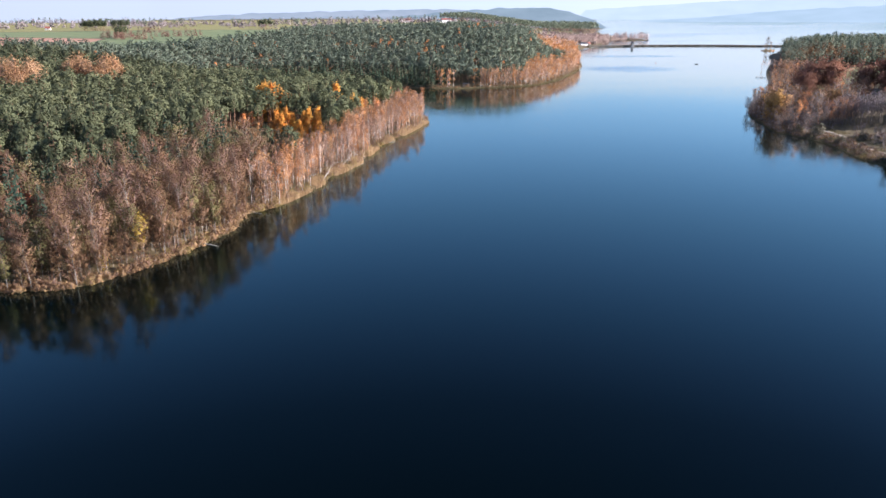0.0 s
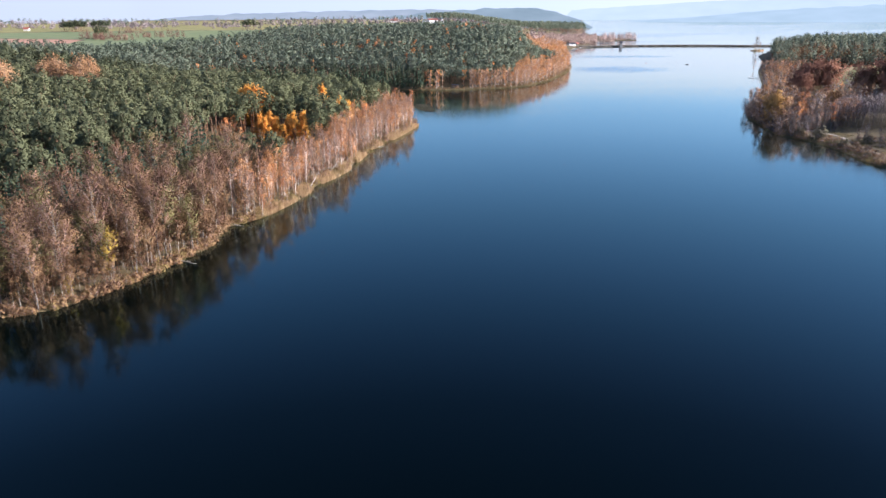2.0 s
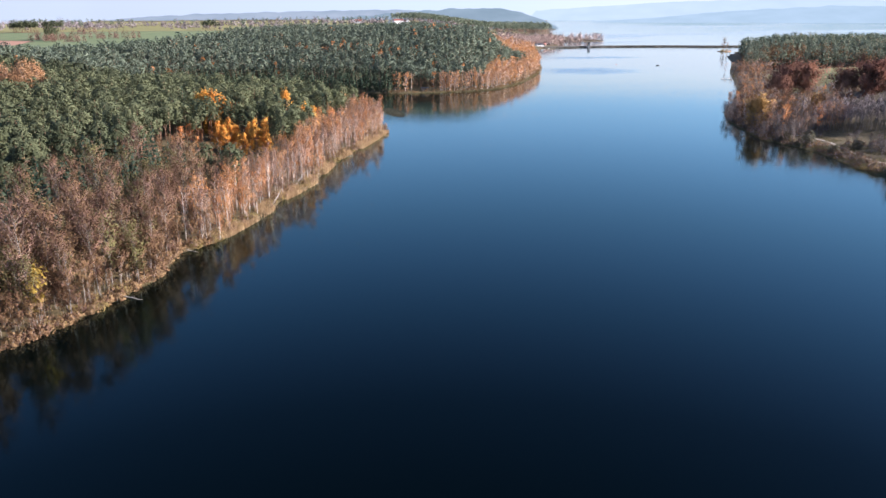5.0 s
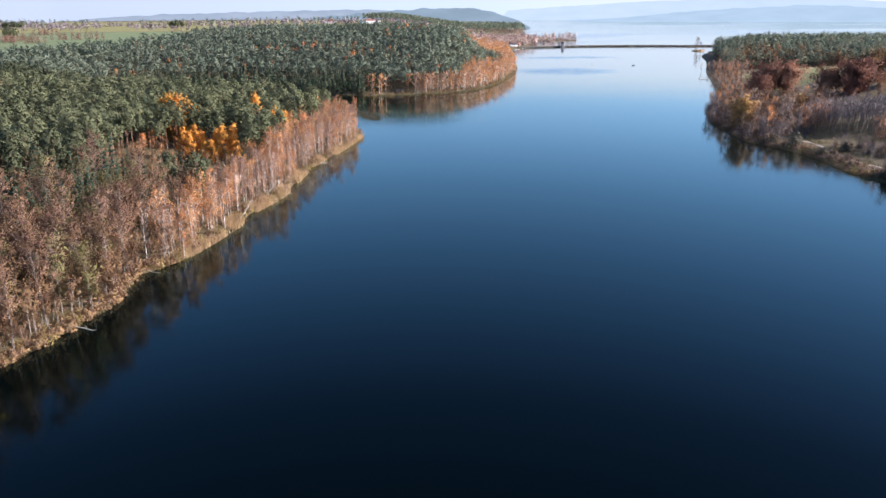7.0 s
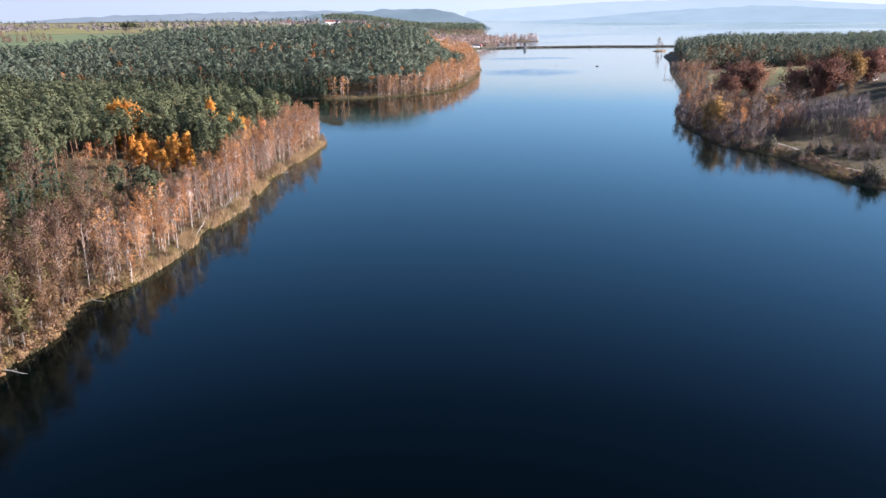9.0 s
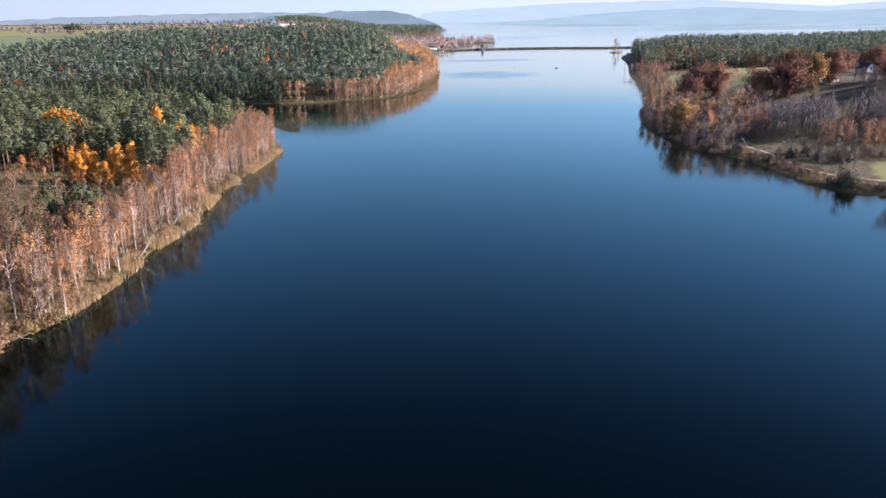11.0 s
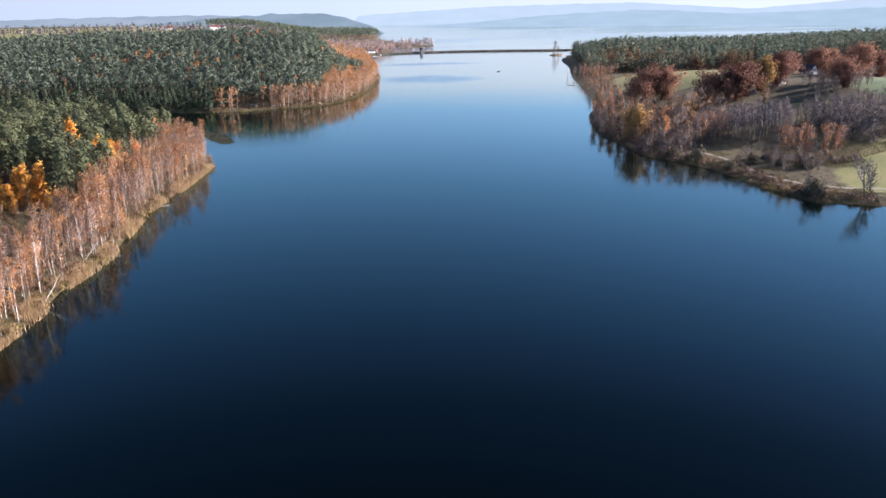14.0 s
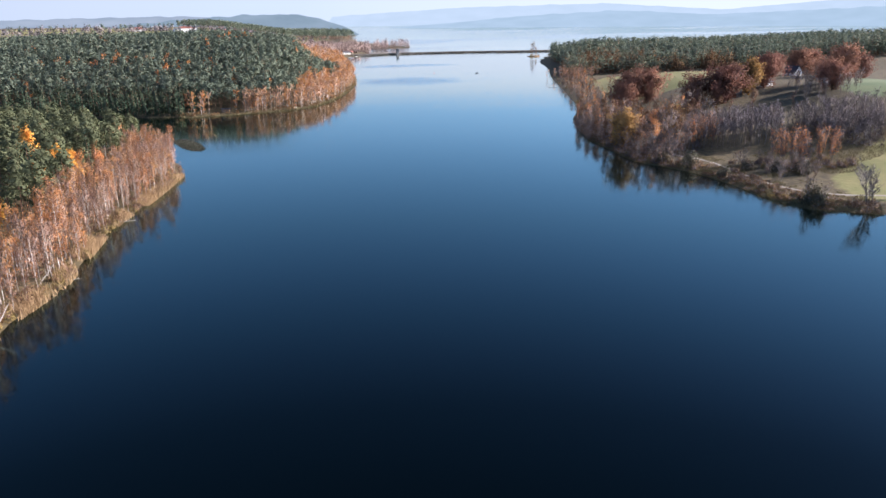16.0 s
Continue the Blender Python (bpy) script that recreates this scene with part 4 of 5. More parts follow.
GREY_TREES.many(rng, q[luck < 0.58], 250, "bare_wood", "leafless grey-brown trees close together", "trees", (0.65, 1.2), BANK_GROWTH)
wood_of("alder_wood", "thin olive-brown alders among bare trees", "trees", q[(luck >= 0.58) & (luck < 0.72)], ALDERS.light, ALDERS.mats, rng, (0.6, 1.0), BANK_GROWTH)
wood_of("birch_wood", "leafless birches among bare trees on the bank", "trees", q[(luck >= 0.72) & (luck < 0.93)], BARE_BIRCHES.light, [GREY_BARK, BIRCH_TWIG, BIRCH_LEAF], rng, (0.6, 1.0), BANK_GROWTH)
wood_of("birch_wood", "orange birches among bare trees on the bank", "trees", q[luck >= 0.93], BIRCHES.light, [GREY_BARK, BIRCH_TWIG, RUSSET_LEAF], rng, (0.65, 1.0), BANK_GROWTH)
q = scatter(rng, 215, 285, 400, 460, 2.3)
q = q[distance_to(PLANTATION, q[:, 0], q[:, 1]) < 0]
tops = near(q, ((232, 432, 12, 12),)) & (rng.uniform(size=len(q)) < 0.4)
wood_of("bare_wood", "slim grey leafless poles of a young plantation", "trees", q[~tops], [list(broadleaf(s, h, 0.35, 1.0, 10, 120, 1, 0.06, (55, 75), k=4, twig_w=0.045, twig_len=1.2)[:2]) for s, h in ((180, 12), (181, 11), (182, 12.5))],
        [GREY_BARK, GREY_TWIG], rng, (1.0, 1.3))
for x, y in q[tops]:
    POPLARS.put(rng, x, y, rng.uniform(0.85, 1.05))
q = scatter(rng, 275, 340, 378, 440, 3.6)
q = q[distance_to(GREY_GROVE, q[:, 0], q[:, 1]) < 1.5]
wood_of("bare_wood", "dense grove of leafless grey trees on the slope", "trees", q, [list(broadleaf(s, h, 0.2, 2.2, 12, 260, 1, 0.09, (45, 70), k=4, twig_w=0.05, twig_len=1.5)[:2]) for s, h in ((183, 13), (184, 12), (185, 14))],
        [GREY_BARK, GREY_TWIG], rng, (0.7, 1.05))
slope = np.array(((316, 450), (345, 440), (374, 470), (370, 508), (346, 497)), float)
q = scatter(rng, 310, 380, 435, 512, 6.0)
for x, y in q[distance_to(slope, q[:, 0], q[:, 1]) < 0]:
    GREY_TREES.put(rng, x, y, rng.uniform(0.7, 1.05))
q = scatter(rng, 232, 264, 364, 394, 4.1)
for x, y in q[near(q, ((243, 380, 9, 10), (252, 373, 8, 8)))]:
    POPLARS.put(rng, x, y, rng.uniform(0.85, 1.15))
for x, y, s in ((206, 420, 1.35), (214, 432, 1.2), (198, 478, 1.15)):
    GREY_TREES.put(rng, x, y, s)
for x, y, s in ((384, 531, 0.5), (390, 528, 0.55), (396, 525, 0.5), (378, 534, 0.5), (402, 523, 0.55), (372, 520, 0.5), (380, 515, 0.45), (365, 508, 0.5)):
    GREY_TREES.put(rng, x, y, s)
for x, y, s in ((291, 462, 0.85), (294, 465, 0.7), (268, 452, 0.6), (306, 448, 0.45)):
    ALDERS.put(rng, x, y, s)
q = p[near(p, ((226, 362, 10, 12), (232, 370, 10, 8), (221, 380, 6, 8))) & (d > 5)]
q = q[rng.uniform(size=len(q)) < 0.75]
for x, y in q:
    GREY_TREES.put(rng, x, y, rng.uniform(0.55, 0.9))
for x, y, s in ((219, 319, 1.1), (225, 322, 0.8), (232, 315, 0.95), (237, 320, 0.8), (241, 311, 0.95), (249, 306, 1.0), (246, 318, 0.8), (208, 505, 0.75)):
    WINTER_TREES.put(rng, x, y, s)
for x, y, s in ((204, 327, 1.5), (207, 331, 1.3), (204, 399, 1.0), (208, 404, 0.8), (233, 363, 0.9), (228, 372, 0.8), (206, 377, 0.7), (203, 352, 0.45), (219, 380, 0.7), (200, 412, 0.8)):
    DARK_BUSHES.put(rng, x, y, s)
for x, y, s in ((203, 329, 0.85), (207, 326, 0.8), (205, 332, 0.7)):
    GREY_TREES.put(rng, x, y, s)
q = p[(d > 1) & (d < 9) & (p[:, 1] > 335)]
for x, y in q[rng.uniform(size=len(q)) < 0.4]:
    (BROWN_BUSHES if rng.uniform() < 0.6 else BUSHES).put(rng, x, y, rng.uniform(0.45, 0.95))

for x, y in scatter(rng, 222, 262, 350, 392, 4.6):
    if shore_distance(np.array(((x, y),)))[0] > 4 and near(np.array(((x, y),)), ((240, 372, 16, 9), (252, 366, 10, 8), (228, 388, 9, 8)))[0]:
        BROWN_BUSHES.put(rng, x, y, rng.uniform(0.8, 1.7))

# wood behind the meadow
EDGE_TREE = [[l, t, w] for w, t, l in (shrub(s, h, r, 170, 10, 1.0, 1) for s, h, r in ((141, 15, 4.2), (142, 17, 4.6), (143, 13, 3.8)))]
p = scatter(rng, 380, 1150, 560, 1340, 6.6)
d = shore_distance(p)
ok = (d > np.where(p[:, 1] > 850, 15, 3)) & (distance_to(MEADOW, p[:, 0], p[:, 1]) > 5) & (p[:, 1] < 1180) & ((p[:, 0] + 0.55 * (p[:, 1] - 770) > 395) | (p[:, 1] > 850)) & (p[:, 1] > 800 - 0.32 * (p[:, 0] - 500))
p, d = p[ok], d[ok]
mixed = rng.uniform(size=len(p)) < 0.025 + 0.62 * near(p, ((430, 890, 45, 40), (470, 850, 50, 20), (520, 800, 40, 22)))
wood_of("pine_forest", "forest behind the meadow, blued by painted haze", "forest", p[~mixed], [[c, w] for w, c in (pine(s, h, 11, 5, 1.85, 3, 2.8, 0.2) for s, h in ((161, 17), (162, 18), (163, 16)))], [HAZED_PINE, PINE_BARK], rng, (0.55, 1.3))
wood_of("mixed_wood", "brown and orange trees at the forest edge", "trees", p[mixed], EDGE_TREE, [ALDER_LEAF, ALDER_TWIG, GREY_BARK], rng, (0.85, 1.3))

# ---- shoreline dressing ----
def blades(name, label, category, p, height, width, mat, rng, lean=0.22):
    n = len(p)
    z = np.maximum(ground_at(p[:, 0], p[:, 1]), -0.1)
    foot = np.stack([p[:, 0], p[:, 1], z - 0.1], 1)
    a = rng.uniform(0, np.pi, n)
    side = np.stack([np.cos(a), np.sin(a), 0 * a], 1) * width
    top = foot + np.concatenate([rng.normal(size=(n, 2)) * lean * height, (rng.uniform(0.6, 1.1, n) * height)[:, None]], 1)
    v = np.stack([foot - side, foot + side, top], 1).reshape(-1, 3)
    return tagged(new(name, tri_mesh(name, v, np.arange(3 * n).reshape(-1, 3), [mat])), label, category, kind="stuff")


REED_SHORE = LEFT_SHORE[10:]
p = along_shore(rng, REED_SHORE, 22000, -1.5, 4.5)
clump = np.array([noise.noise((x / 14, y / 14, 3.0)) for x, y in p])
blades("reeds", "golden dry reeds along the shore", "reeds", p[clump > 0.1 - 0.14 * near(p, ((-48, 306, 14, 16), (-44, 322, 12, 10), (-16, 440, 18, 32), (-30, 392, 10, 12))) + 0.08 * rng.normal(size=len(p))], 2.3, 0.11, REED, rng)
p = along_shore(rng, LEFT_SHORE[3:11], 3200, -0.3, 1.5)
p = p[np.array([noise.noise((x / 6, y / 6, 4.0)) for x, y in p]) > 0.08]
blades("grass", "olive shoreline grass and sedge", "grass", p, 0.8, 0.1, GRASS, rng, 0.4)
p = along_shore(rng, BAY_SHORE[10:], 5000, -0.3, 2.0)
blades("reeds", "dry reeds along the headland", "reeds", p, 1.3, 0.14, GRASS, rng)
p = along_shore(rng, RIGHT_SHORE[9:], 12000, -0.5, 6.0)
blades("grass", "pale grass and sedge on the bank", "grass", p, 0.8, 0.09, GRASS, rng, 0.4)
p = rng.uniform((238, 350), (300, 400), (16000, 2))
p = p[near(p, ((262, 374, 26, 12), (250, 360, 10, 7), (240, 392, 14, 10)))]
extra = along_shore(rng, RIGHT_SHORE[10:], 22000, 3.0, 26.0)
p = np.concatenate([p, extra[np.array([noise.noise((x / 7, y / 7, 9.0)) for x, y in extra]) > 0.05]])
blades("grass", "tussocks of pale rough grass", "grass", p, 0.9, 0.1, GRASS, rng, 0.4)
p = rng.uniform(-1, 1, (9000, 2))
p = p[np.hypot(p[:, 0], p[:, 1]) < 1 - 0.25 * rng.uniform(size=9000)] @ np.array(((6.0, 1.5), (-5.0, 24.0))) + (-5, 551)
blades("water_plants", "dark floating water plants off the point", "water plants", p, 0.45, 0.5, DARK_BUSH, rng, 1.2)

# bushes and undergrowth below the trees
for x, y in along_shore(rng, LEFT_SHORE[4:], 140, 0.3, 5.0):
    BUSHES.put(rng, x, y, rng.uniform(0.4, 1.15))
p = scatter(rng, -160, 20, 165, 500, 4.8)
d = shore_distance(p)
p = p[(d > 0.2) & (d < 18)]
wood_of("undergrowth", "brown undergrowth below the birches and alders", "undergrowth", p, [list(s) for s in (shrub(131, 2.4, 1.7, 26, 46, 0.5, 2), shrub(132, 3.4, 1.6, 20, 60, 0.5, 2), shrub(133, 4.6, 1.5, 30, 70, 0.5, 2))],
        [GREY_BARK, ALDER_TWIG, ALDER_LEAF], rng, (0.6, 1.2))
wood_of("undergrowth", "dark brown scrub at the foot of the alders", "undergrowth", along_shore(rng, LEFT_SHORE[3:11], 360, 0.0, 3.2), [list(shrub(134, 2.2, 1.5, 44, 26, 0.45, 2)), list(shrub(135, 1.6, 1.4, 44, 22, 0.45, 2))],
        [GREY_BARK, ALDER_TWIG, ALDER_LEAF], rng, (0.6, 1.2))
wood_of("undergrowth", "dark brown scrub on the bank below the path", "undergrowth", along_shore(rng, RIGHT_SHORE[8:], 520, 0.6, 13.0), [list(shrub(138, 2.6, 1.8, 60, 50, 0.4, 2)), list(shrub(139, 1.8, 1.6, 50, 50, 0.4, 2))],
        [GREY_BARK, GREY_TWIG, ALDER_LEAF], rng, (0.4, 1.1))
p = scatter(rng, -10, 190, 660, 1000, 4.8)
d = shore_distance(p)
p = p[(d > 0.8) & (d < 9)]
wood_of("undergrowth", "brown undergrowth along the headland", "undergrowth", p, [list(shrub(136, 3.0, 2.2, 24, 12, 0.9, 1)), list(shrub(137, 2.2, 2.0, 24, 12, 0.9, 1))], [GREY_BARK, ALDER_TWIG, ALDER_LEAF], rng, (0.6, 1.2))
for x, y, s in ((240, 371, 0.9), (246, 369, 0.8), (235, 376, 0.8), (253, 371, 0.7), (228, 380, 0.8), (243, 376, 0.9), (222, 386, 0.7)):
    BUSHES.put(rng, x, y, s * 1.3)
wood_of("birch_wood", "pale orange trees at the end of the meadow", "trees", scatter(rng, 360, 400, 800, 850, 8.0), MID_BARE, [GREY_BARK, PALE_TWIG, BIRCH_LEAF], rng, (0.6, 0.85))
p = scatter(rng, 185, 330, 330, 560, 4.2)
d = shore_distance(p)
p = p[(d > 1) & ((distance_to(BANK_WOOD, p[:, 0], p[:, 1]) < 0) | (distance_to(GREY_GROVE, p[:, 0], p[:, 1]) < 0))]
wood_of("undergrowth", "grey-brown undergrowth on the wooded bank", "undergrowth", p, [list(s) for s in (shrub(134, 2.6, 1.7, 16, 60, 0.5, 2), shrub(135, 3.6, 1.6, 16, 70, 0.5, 2))], [GREY_BARK, GREY_TWIG, ALDER_LEAF], rng, (0.6, 1.2))


def log_thing(x, y, z, length, turn, tilt, r=0.16, label="bleached fallen tree trunk lying in the shallow water"):
    root = tagged(new("fallen_log"), label, "log", "fallen trunks at the shore")
    g = np.random.default_rng(int(abs(x) * 7 + y))
    line = np.stack([np.linspace(0, length, 6), g.normal(size=6) * 0.12, g.normal(size=6) * 0.04], 1)
    part("trunk", tri_mesh("trunk", *tube(line, r * np.linspace(1, 0.35, 6), 7), [DEADWOOD], smooth_shade=True), root)
    for k in range(3):
        s = line[2 + k]
        tip = s + np.array((0.5, g.normal() * 0.8, abs(g.normal()) * 0.6 + 0.2))
        part("branch", tri_mesh("branch", *tube(np.array((s, (s + tip) / 2, tip)), (r * 0.4, r * 0.25, r * 0.1), 4), [DEADWOOD], smooth_shade=True), root)
    root.matrix_basis = pose(x, y, z, 0, -tilt, turn)


for x, y, z, length, turn, tilt in ((-43, 337, 0.08, 7.5, 5, -0.6), (-56, 296, 0.1, 6, 15, 0), (-70, 254, 0.3, 7, -30, -2), (-50, 300, 0.6, 9, 60, 38), (-46, 331, 0.5, 8, 30, 45), (-74, 216, 0.2, 6, -20, -2),
                                    (-60, 262, 0.5, 8, 100, 50), (-30, 395, 0.1, 5, 10, -1)):
    log_thing(x, y, z, length, turn, tilt)

# ---- path on the bank ----
path = curve_through(((206, 440), (213, 418), (217, 404), (215, 384), (211, 363), (212, 348), (215, 340), (223, 331), (236, 324), (255, 310), (290, 285)), 2.0)
way = np.gradient(path, axis=0)
way /= np.linalg.norm(way, axis=1)[:, None]
off = np.stack([-way[:, 1], way[:, 0]], 1)
rows_of = [path + off * w for w in (-0.9, -0.35, 0.35, 0.9)]
v = np.concatenate([np.stack([r[:, 0], r[:, 1], ground_at(r[:, 0], r[:, 1]) + lift], 1) for r, lift in zip(rows_of, (0.05, 0.1, 0.1, 0.05))])
n = len(path)
f = np.concatenate([np.stack([np.arange(n - 1) + k * n, np.arange(1, n) + k * n, np.arange(1, n) + (k + 1) * n, np.arange(n - 1) + (k + 1) * n], 1) for k in range(3)])
tagged(new("path", tri_mesh("path", v, f[:, ::-1], [DIRT], smooth_shade=True)), "pale dirt path along the lake bank", "path", kind="structure")

# ---- dam, tower, islet and buoys ----
line = curve_through(((262, 1362), (300, 1372), (345, 1384), (420, 1384), (500, 1372), (560, 1352), (640, 1345)), 8.0)
way = np.gradient(line, axis=0)
way /= np.linalg.norm(way, axis=1)[:, None]
off = np.stack([-way[:, 1], way[:, 0]], 1)
v = np.concatenate([np.column_stack([line + off * w, np.full(len(line), z)]) for w, z in ((-9, -1.5), (-4, 2.2), (-3.2, 2.5), (3.2, 2.5), (4, 2.2), (9, -1.5))])
n = len(line)
f = np.concatenate([np.stack([np.arange(n - 1) + k * n, np.arange(1, n) + k * n, np.arange(1, n) + (k + 1) * n, np.arange(n - 1) + (k + 1) * n], 1) for k in range(5)])
tagged(new("dam", tri_mesh("dam", v, f[:, ::-1], [STONE], smooth_shade=True)), "low stone and earth dam across the lake", "dam", kind="structure")
i = rng.integers(0, n, 340)
p = line[i] + off[i] * rng.uniform(-7.5, -3.0, 340)[:, None] + way[i] * rng.uniform(-5, 5, 340)[:, None]
v, f = join([(s[0] * g + (x, y, 0.6), s[1]) for (x, y), g in zip(p, rng.uniform(0.3, 0.6, (340, 1)) * (1.7, 1.7, 1)) for s in (shrub(int(x) % 7 + 140, 2.4, 2.4, 24, 2, 1.1, 1)[2],)])
tagged(new("hedge", tri_mesh("hedge", v, f, [DARK_BUSH])), "dark scrub growing along the dam", "hedge", kind="stuff")


def box(lo, hi):
    (a, b, c), (d, e, f) = lo, hi
    v = np.array([(x, y, z) for z in (c, f) for x, y in ((a, b), (d, b), (d, e), (a, e))], float)
    return v, np.array(((0, 3, 2, 1), (4, 5, 6, 7), (0, 1, 5, 4), (1, 2, 6, 5), (2, 3, 7, 6), (3, 0, 4, 7)))


def box_part(name, parent, lo, hi, mat, bevel=0.03, label=""):
    """A box with broken edges."""
    bm = bmesh.new()
    v, f = box(lo, hi)
    vs = [bm.verts.new(p) for p in v]
    for q in f:
        bm.faces.new([vs[i] for i in q])
    bmesh.ops.bevel(bm, geom=bm.edges[:], offset=bevel, segments=1, affect="EDGES")
    me = bpy.data.meshes.new(name)
    bm.to_mesh(me)
    bm.free()
    me.materials.append(mat)
    return part(name, me, parent, label)


tower = tagged(new("intake_tower"), "dark concrete intake tower standing at the dam", "tower")
box_part("base", tower, (-3, -3, -3), (3, 3, 1.2), CONCRETE, 0.2)
box_part("shaft", tower, (-1.7, -1.7, 1.2), (1.7, 1.7, 6.0), CONCRETE, 0.1)
box_part("gallery", tower, (-2.4, -2.4, 5.6), (2.4, 2.4, 6.2), CONCRETE, 0.05)
box_part("cabin", tower, (-1.6, -1.6, 6.2), (1.6, 1.6, 8.6), DARK_PAINT, 0.05)
box_part("roof", tower, (-2.1, -2.1, 8.6), (2.1, 2.1, 9.0), ROOF_DARK, 0.1)
tower.matrix_basis = pose(345, 1376, 0, 0, 0, 10)

bm = bmesh.new()
bmesh.ops.create_uvsphere(bm, u_segments=20, v_segments=10, radius=1)
for v in bm.verts:
    v.co = Vector((v.co.x * 11 * (1 + 0.15 * math.sin(3 * v.co.y)), v.co.y * 8, v.co.z * 1.6))
me = bpy.data.meshes.new("islet")
bm.to_mesh(me)
bm.free()
me.materials.append(GROUND)
tagged(new("islet", me), "tiny grassy islet with trees and scrub", "islet", kind="structure").matrix_basis = pose(523, 1214, 0)
for x, y, s in ((521, 1214, 1.25), (527, 1215, 0.95), (517, 1213, 0.75)):
    ob = ALDERS.put(rng, x, y, s * 0.85)
    ob.matrix_basis = Matrix.Translation((0, 0, 1.4 - ob.matrix_basis.translation.z)) @ ob.matrix_basis
for x, y, s in ((515, 1211, 0.9), (530, 1212, 0.9), (523, 1209, 1.1), (520, 1216, 1.3), (526, 1215, 1.1)):
    ob = BUSHES.put(rng, x, y, s)
    ob.matrix_basis = Matrix.Translation((0, 0, 0.7 - ob.matrix_basis.translation.z)) @ ob.matrix_basis


def lathe(profile, k=14):
    a = np.arange(k) * 2 * np.pi / k
    v = np.concatenate([np.stack([r * np.cos(a), r * np.sin(a), np.full(k, z)], 1) for r, z in profile])
    f = [(i * k + j, i * k + (j + 1) % k, (i + 1) * k + (j + 1) % k, (i + 1) * k + j) for i in range(len(profile) - 1) for j in range(k)]
    return v, np.array(f)


buoy = tagged(new("buoy"), "dark marker buoy floating on the lake", "buoy")
part("float", tri_mesh("float", *lathe(((0.01, -0.5), (0.8, -0.4), (1.0, 0.0), (0.9, 0.5), (0.5, 0.8), (0.01, 0.82))), [RED_PAINT], smooth_shade=True), buoy)
part("mast", tri_mesh("mast", *lathe(((0.25, 0.7), (0.2, 2.2), (0.01, 2.25))), [DARK_PAINT], smooth_shade=True), buoy)
part("topmark", tri_mesh("topmark", *lathe(((0.01, 2.1), (0.5, 2.2), (0.5, 2.9), (0.01, 3.0))), [DARK_PAINT], smooth_shade=True), buoy)
buoy.matrix_basis = pose(273.5, 964.7, 0) @ Matrix.Scale(0.6, 4)


def boat(x, y, turn, label, mat, group=""):
    root = tagged(new("rowing_boat"), label, "boat", group)
    s = np.linspace(-1, 1, 11)
    half = 0.85 * (1 - np.abs(s) ** 2.6) + 0.04
    v, f = [], []
    for a, w in zip(s, half):
        for u in (-1, -0.75, 0, 0.75, 1):
            v.append((a * 2.3, u * w, 0.55 + 0.15 * a * a if abs(u) == 1 else (0.0 if abs(u) == 0.75 else -0.15)))
    for i in range(10):
        for j in range(4):
            p = i * 5 + j
            f.append((p, p + 5, p + 6, p + 1))
    hull = part("hull", tri_mesh("hull", v, f, [mat], smooth_shade=True), root)
    hull.modifiers.new("thickness", "SOLIDIFY").thickness = 0.06
    for a in (-0.9, 0.3):
        box_part("seat", root, (a, -0.7, 0.28), (a + 0.3, 0.7, 0.34), WOOD, 0.01)
    root.matrix_basis = pose(x, y, 0.05, 0, 0, turn)
    return root


boat(317.5, 940.4, 20, "small dark rowing boat on open water", DARK_PAINT)
for k, (x, y) in enumerate(((268, 1352), (274, 1360), (284, 1364), (246, 1300), (252, 1312))):
    boat(x, y, 40 + 25 * k, "small white boat moored at the harbour", WHITE, "boats in the harbour")


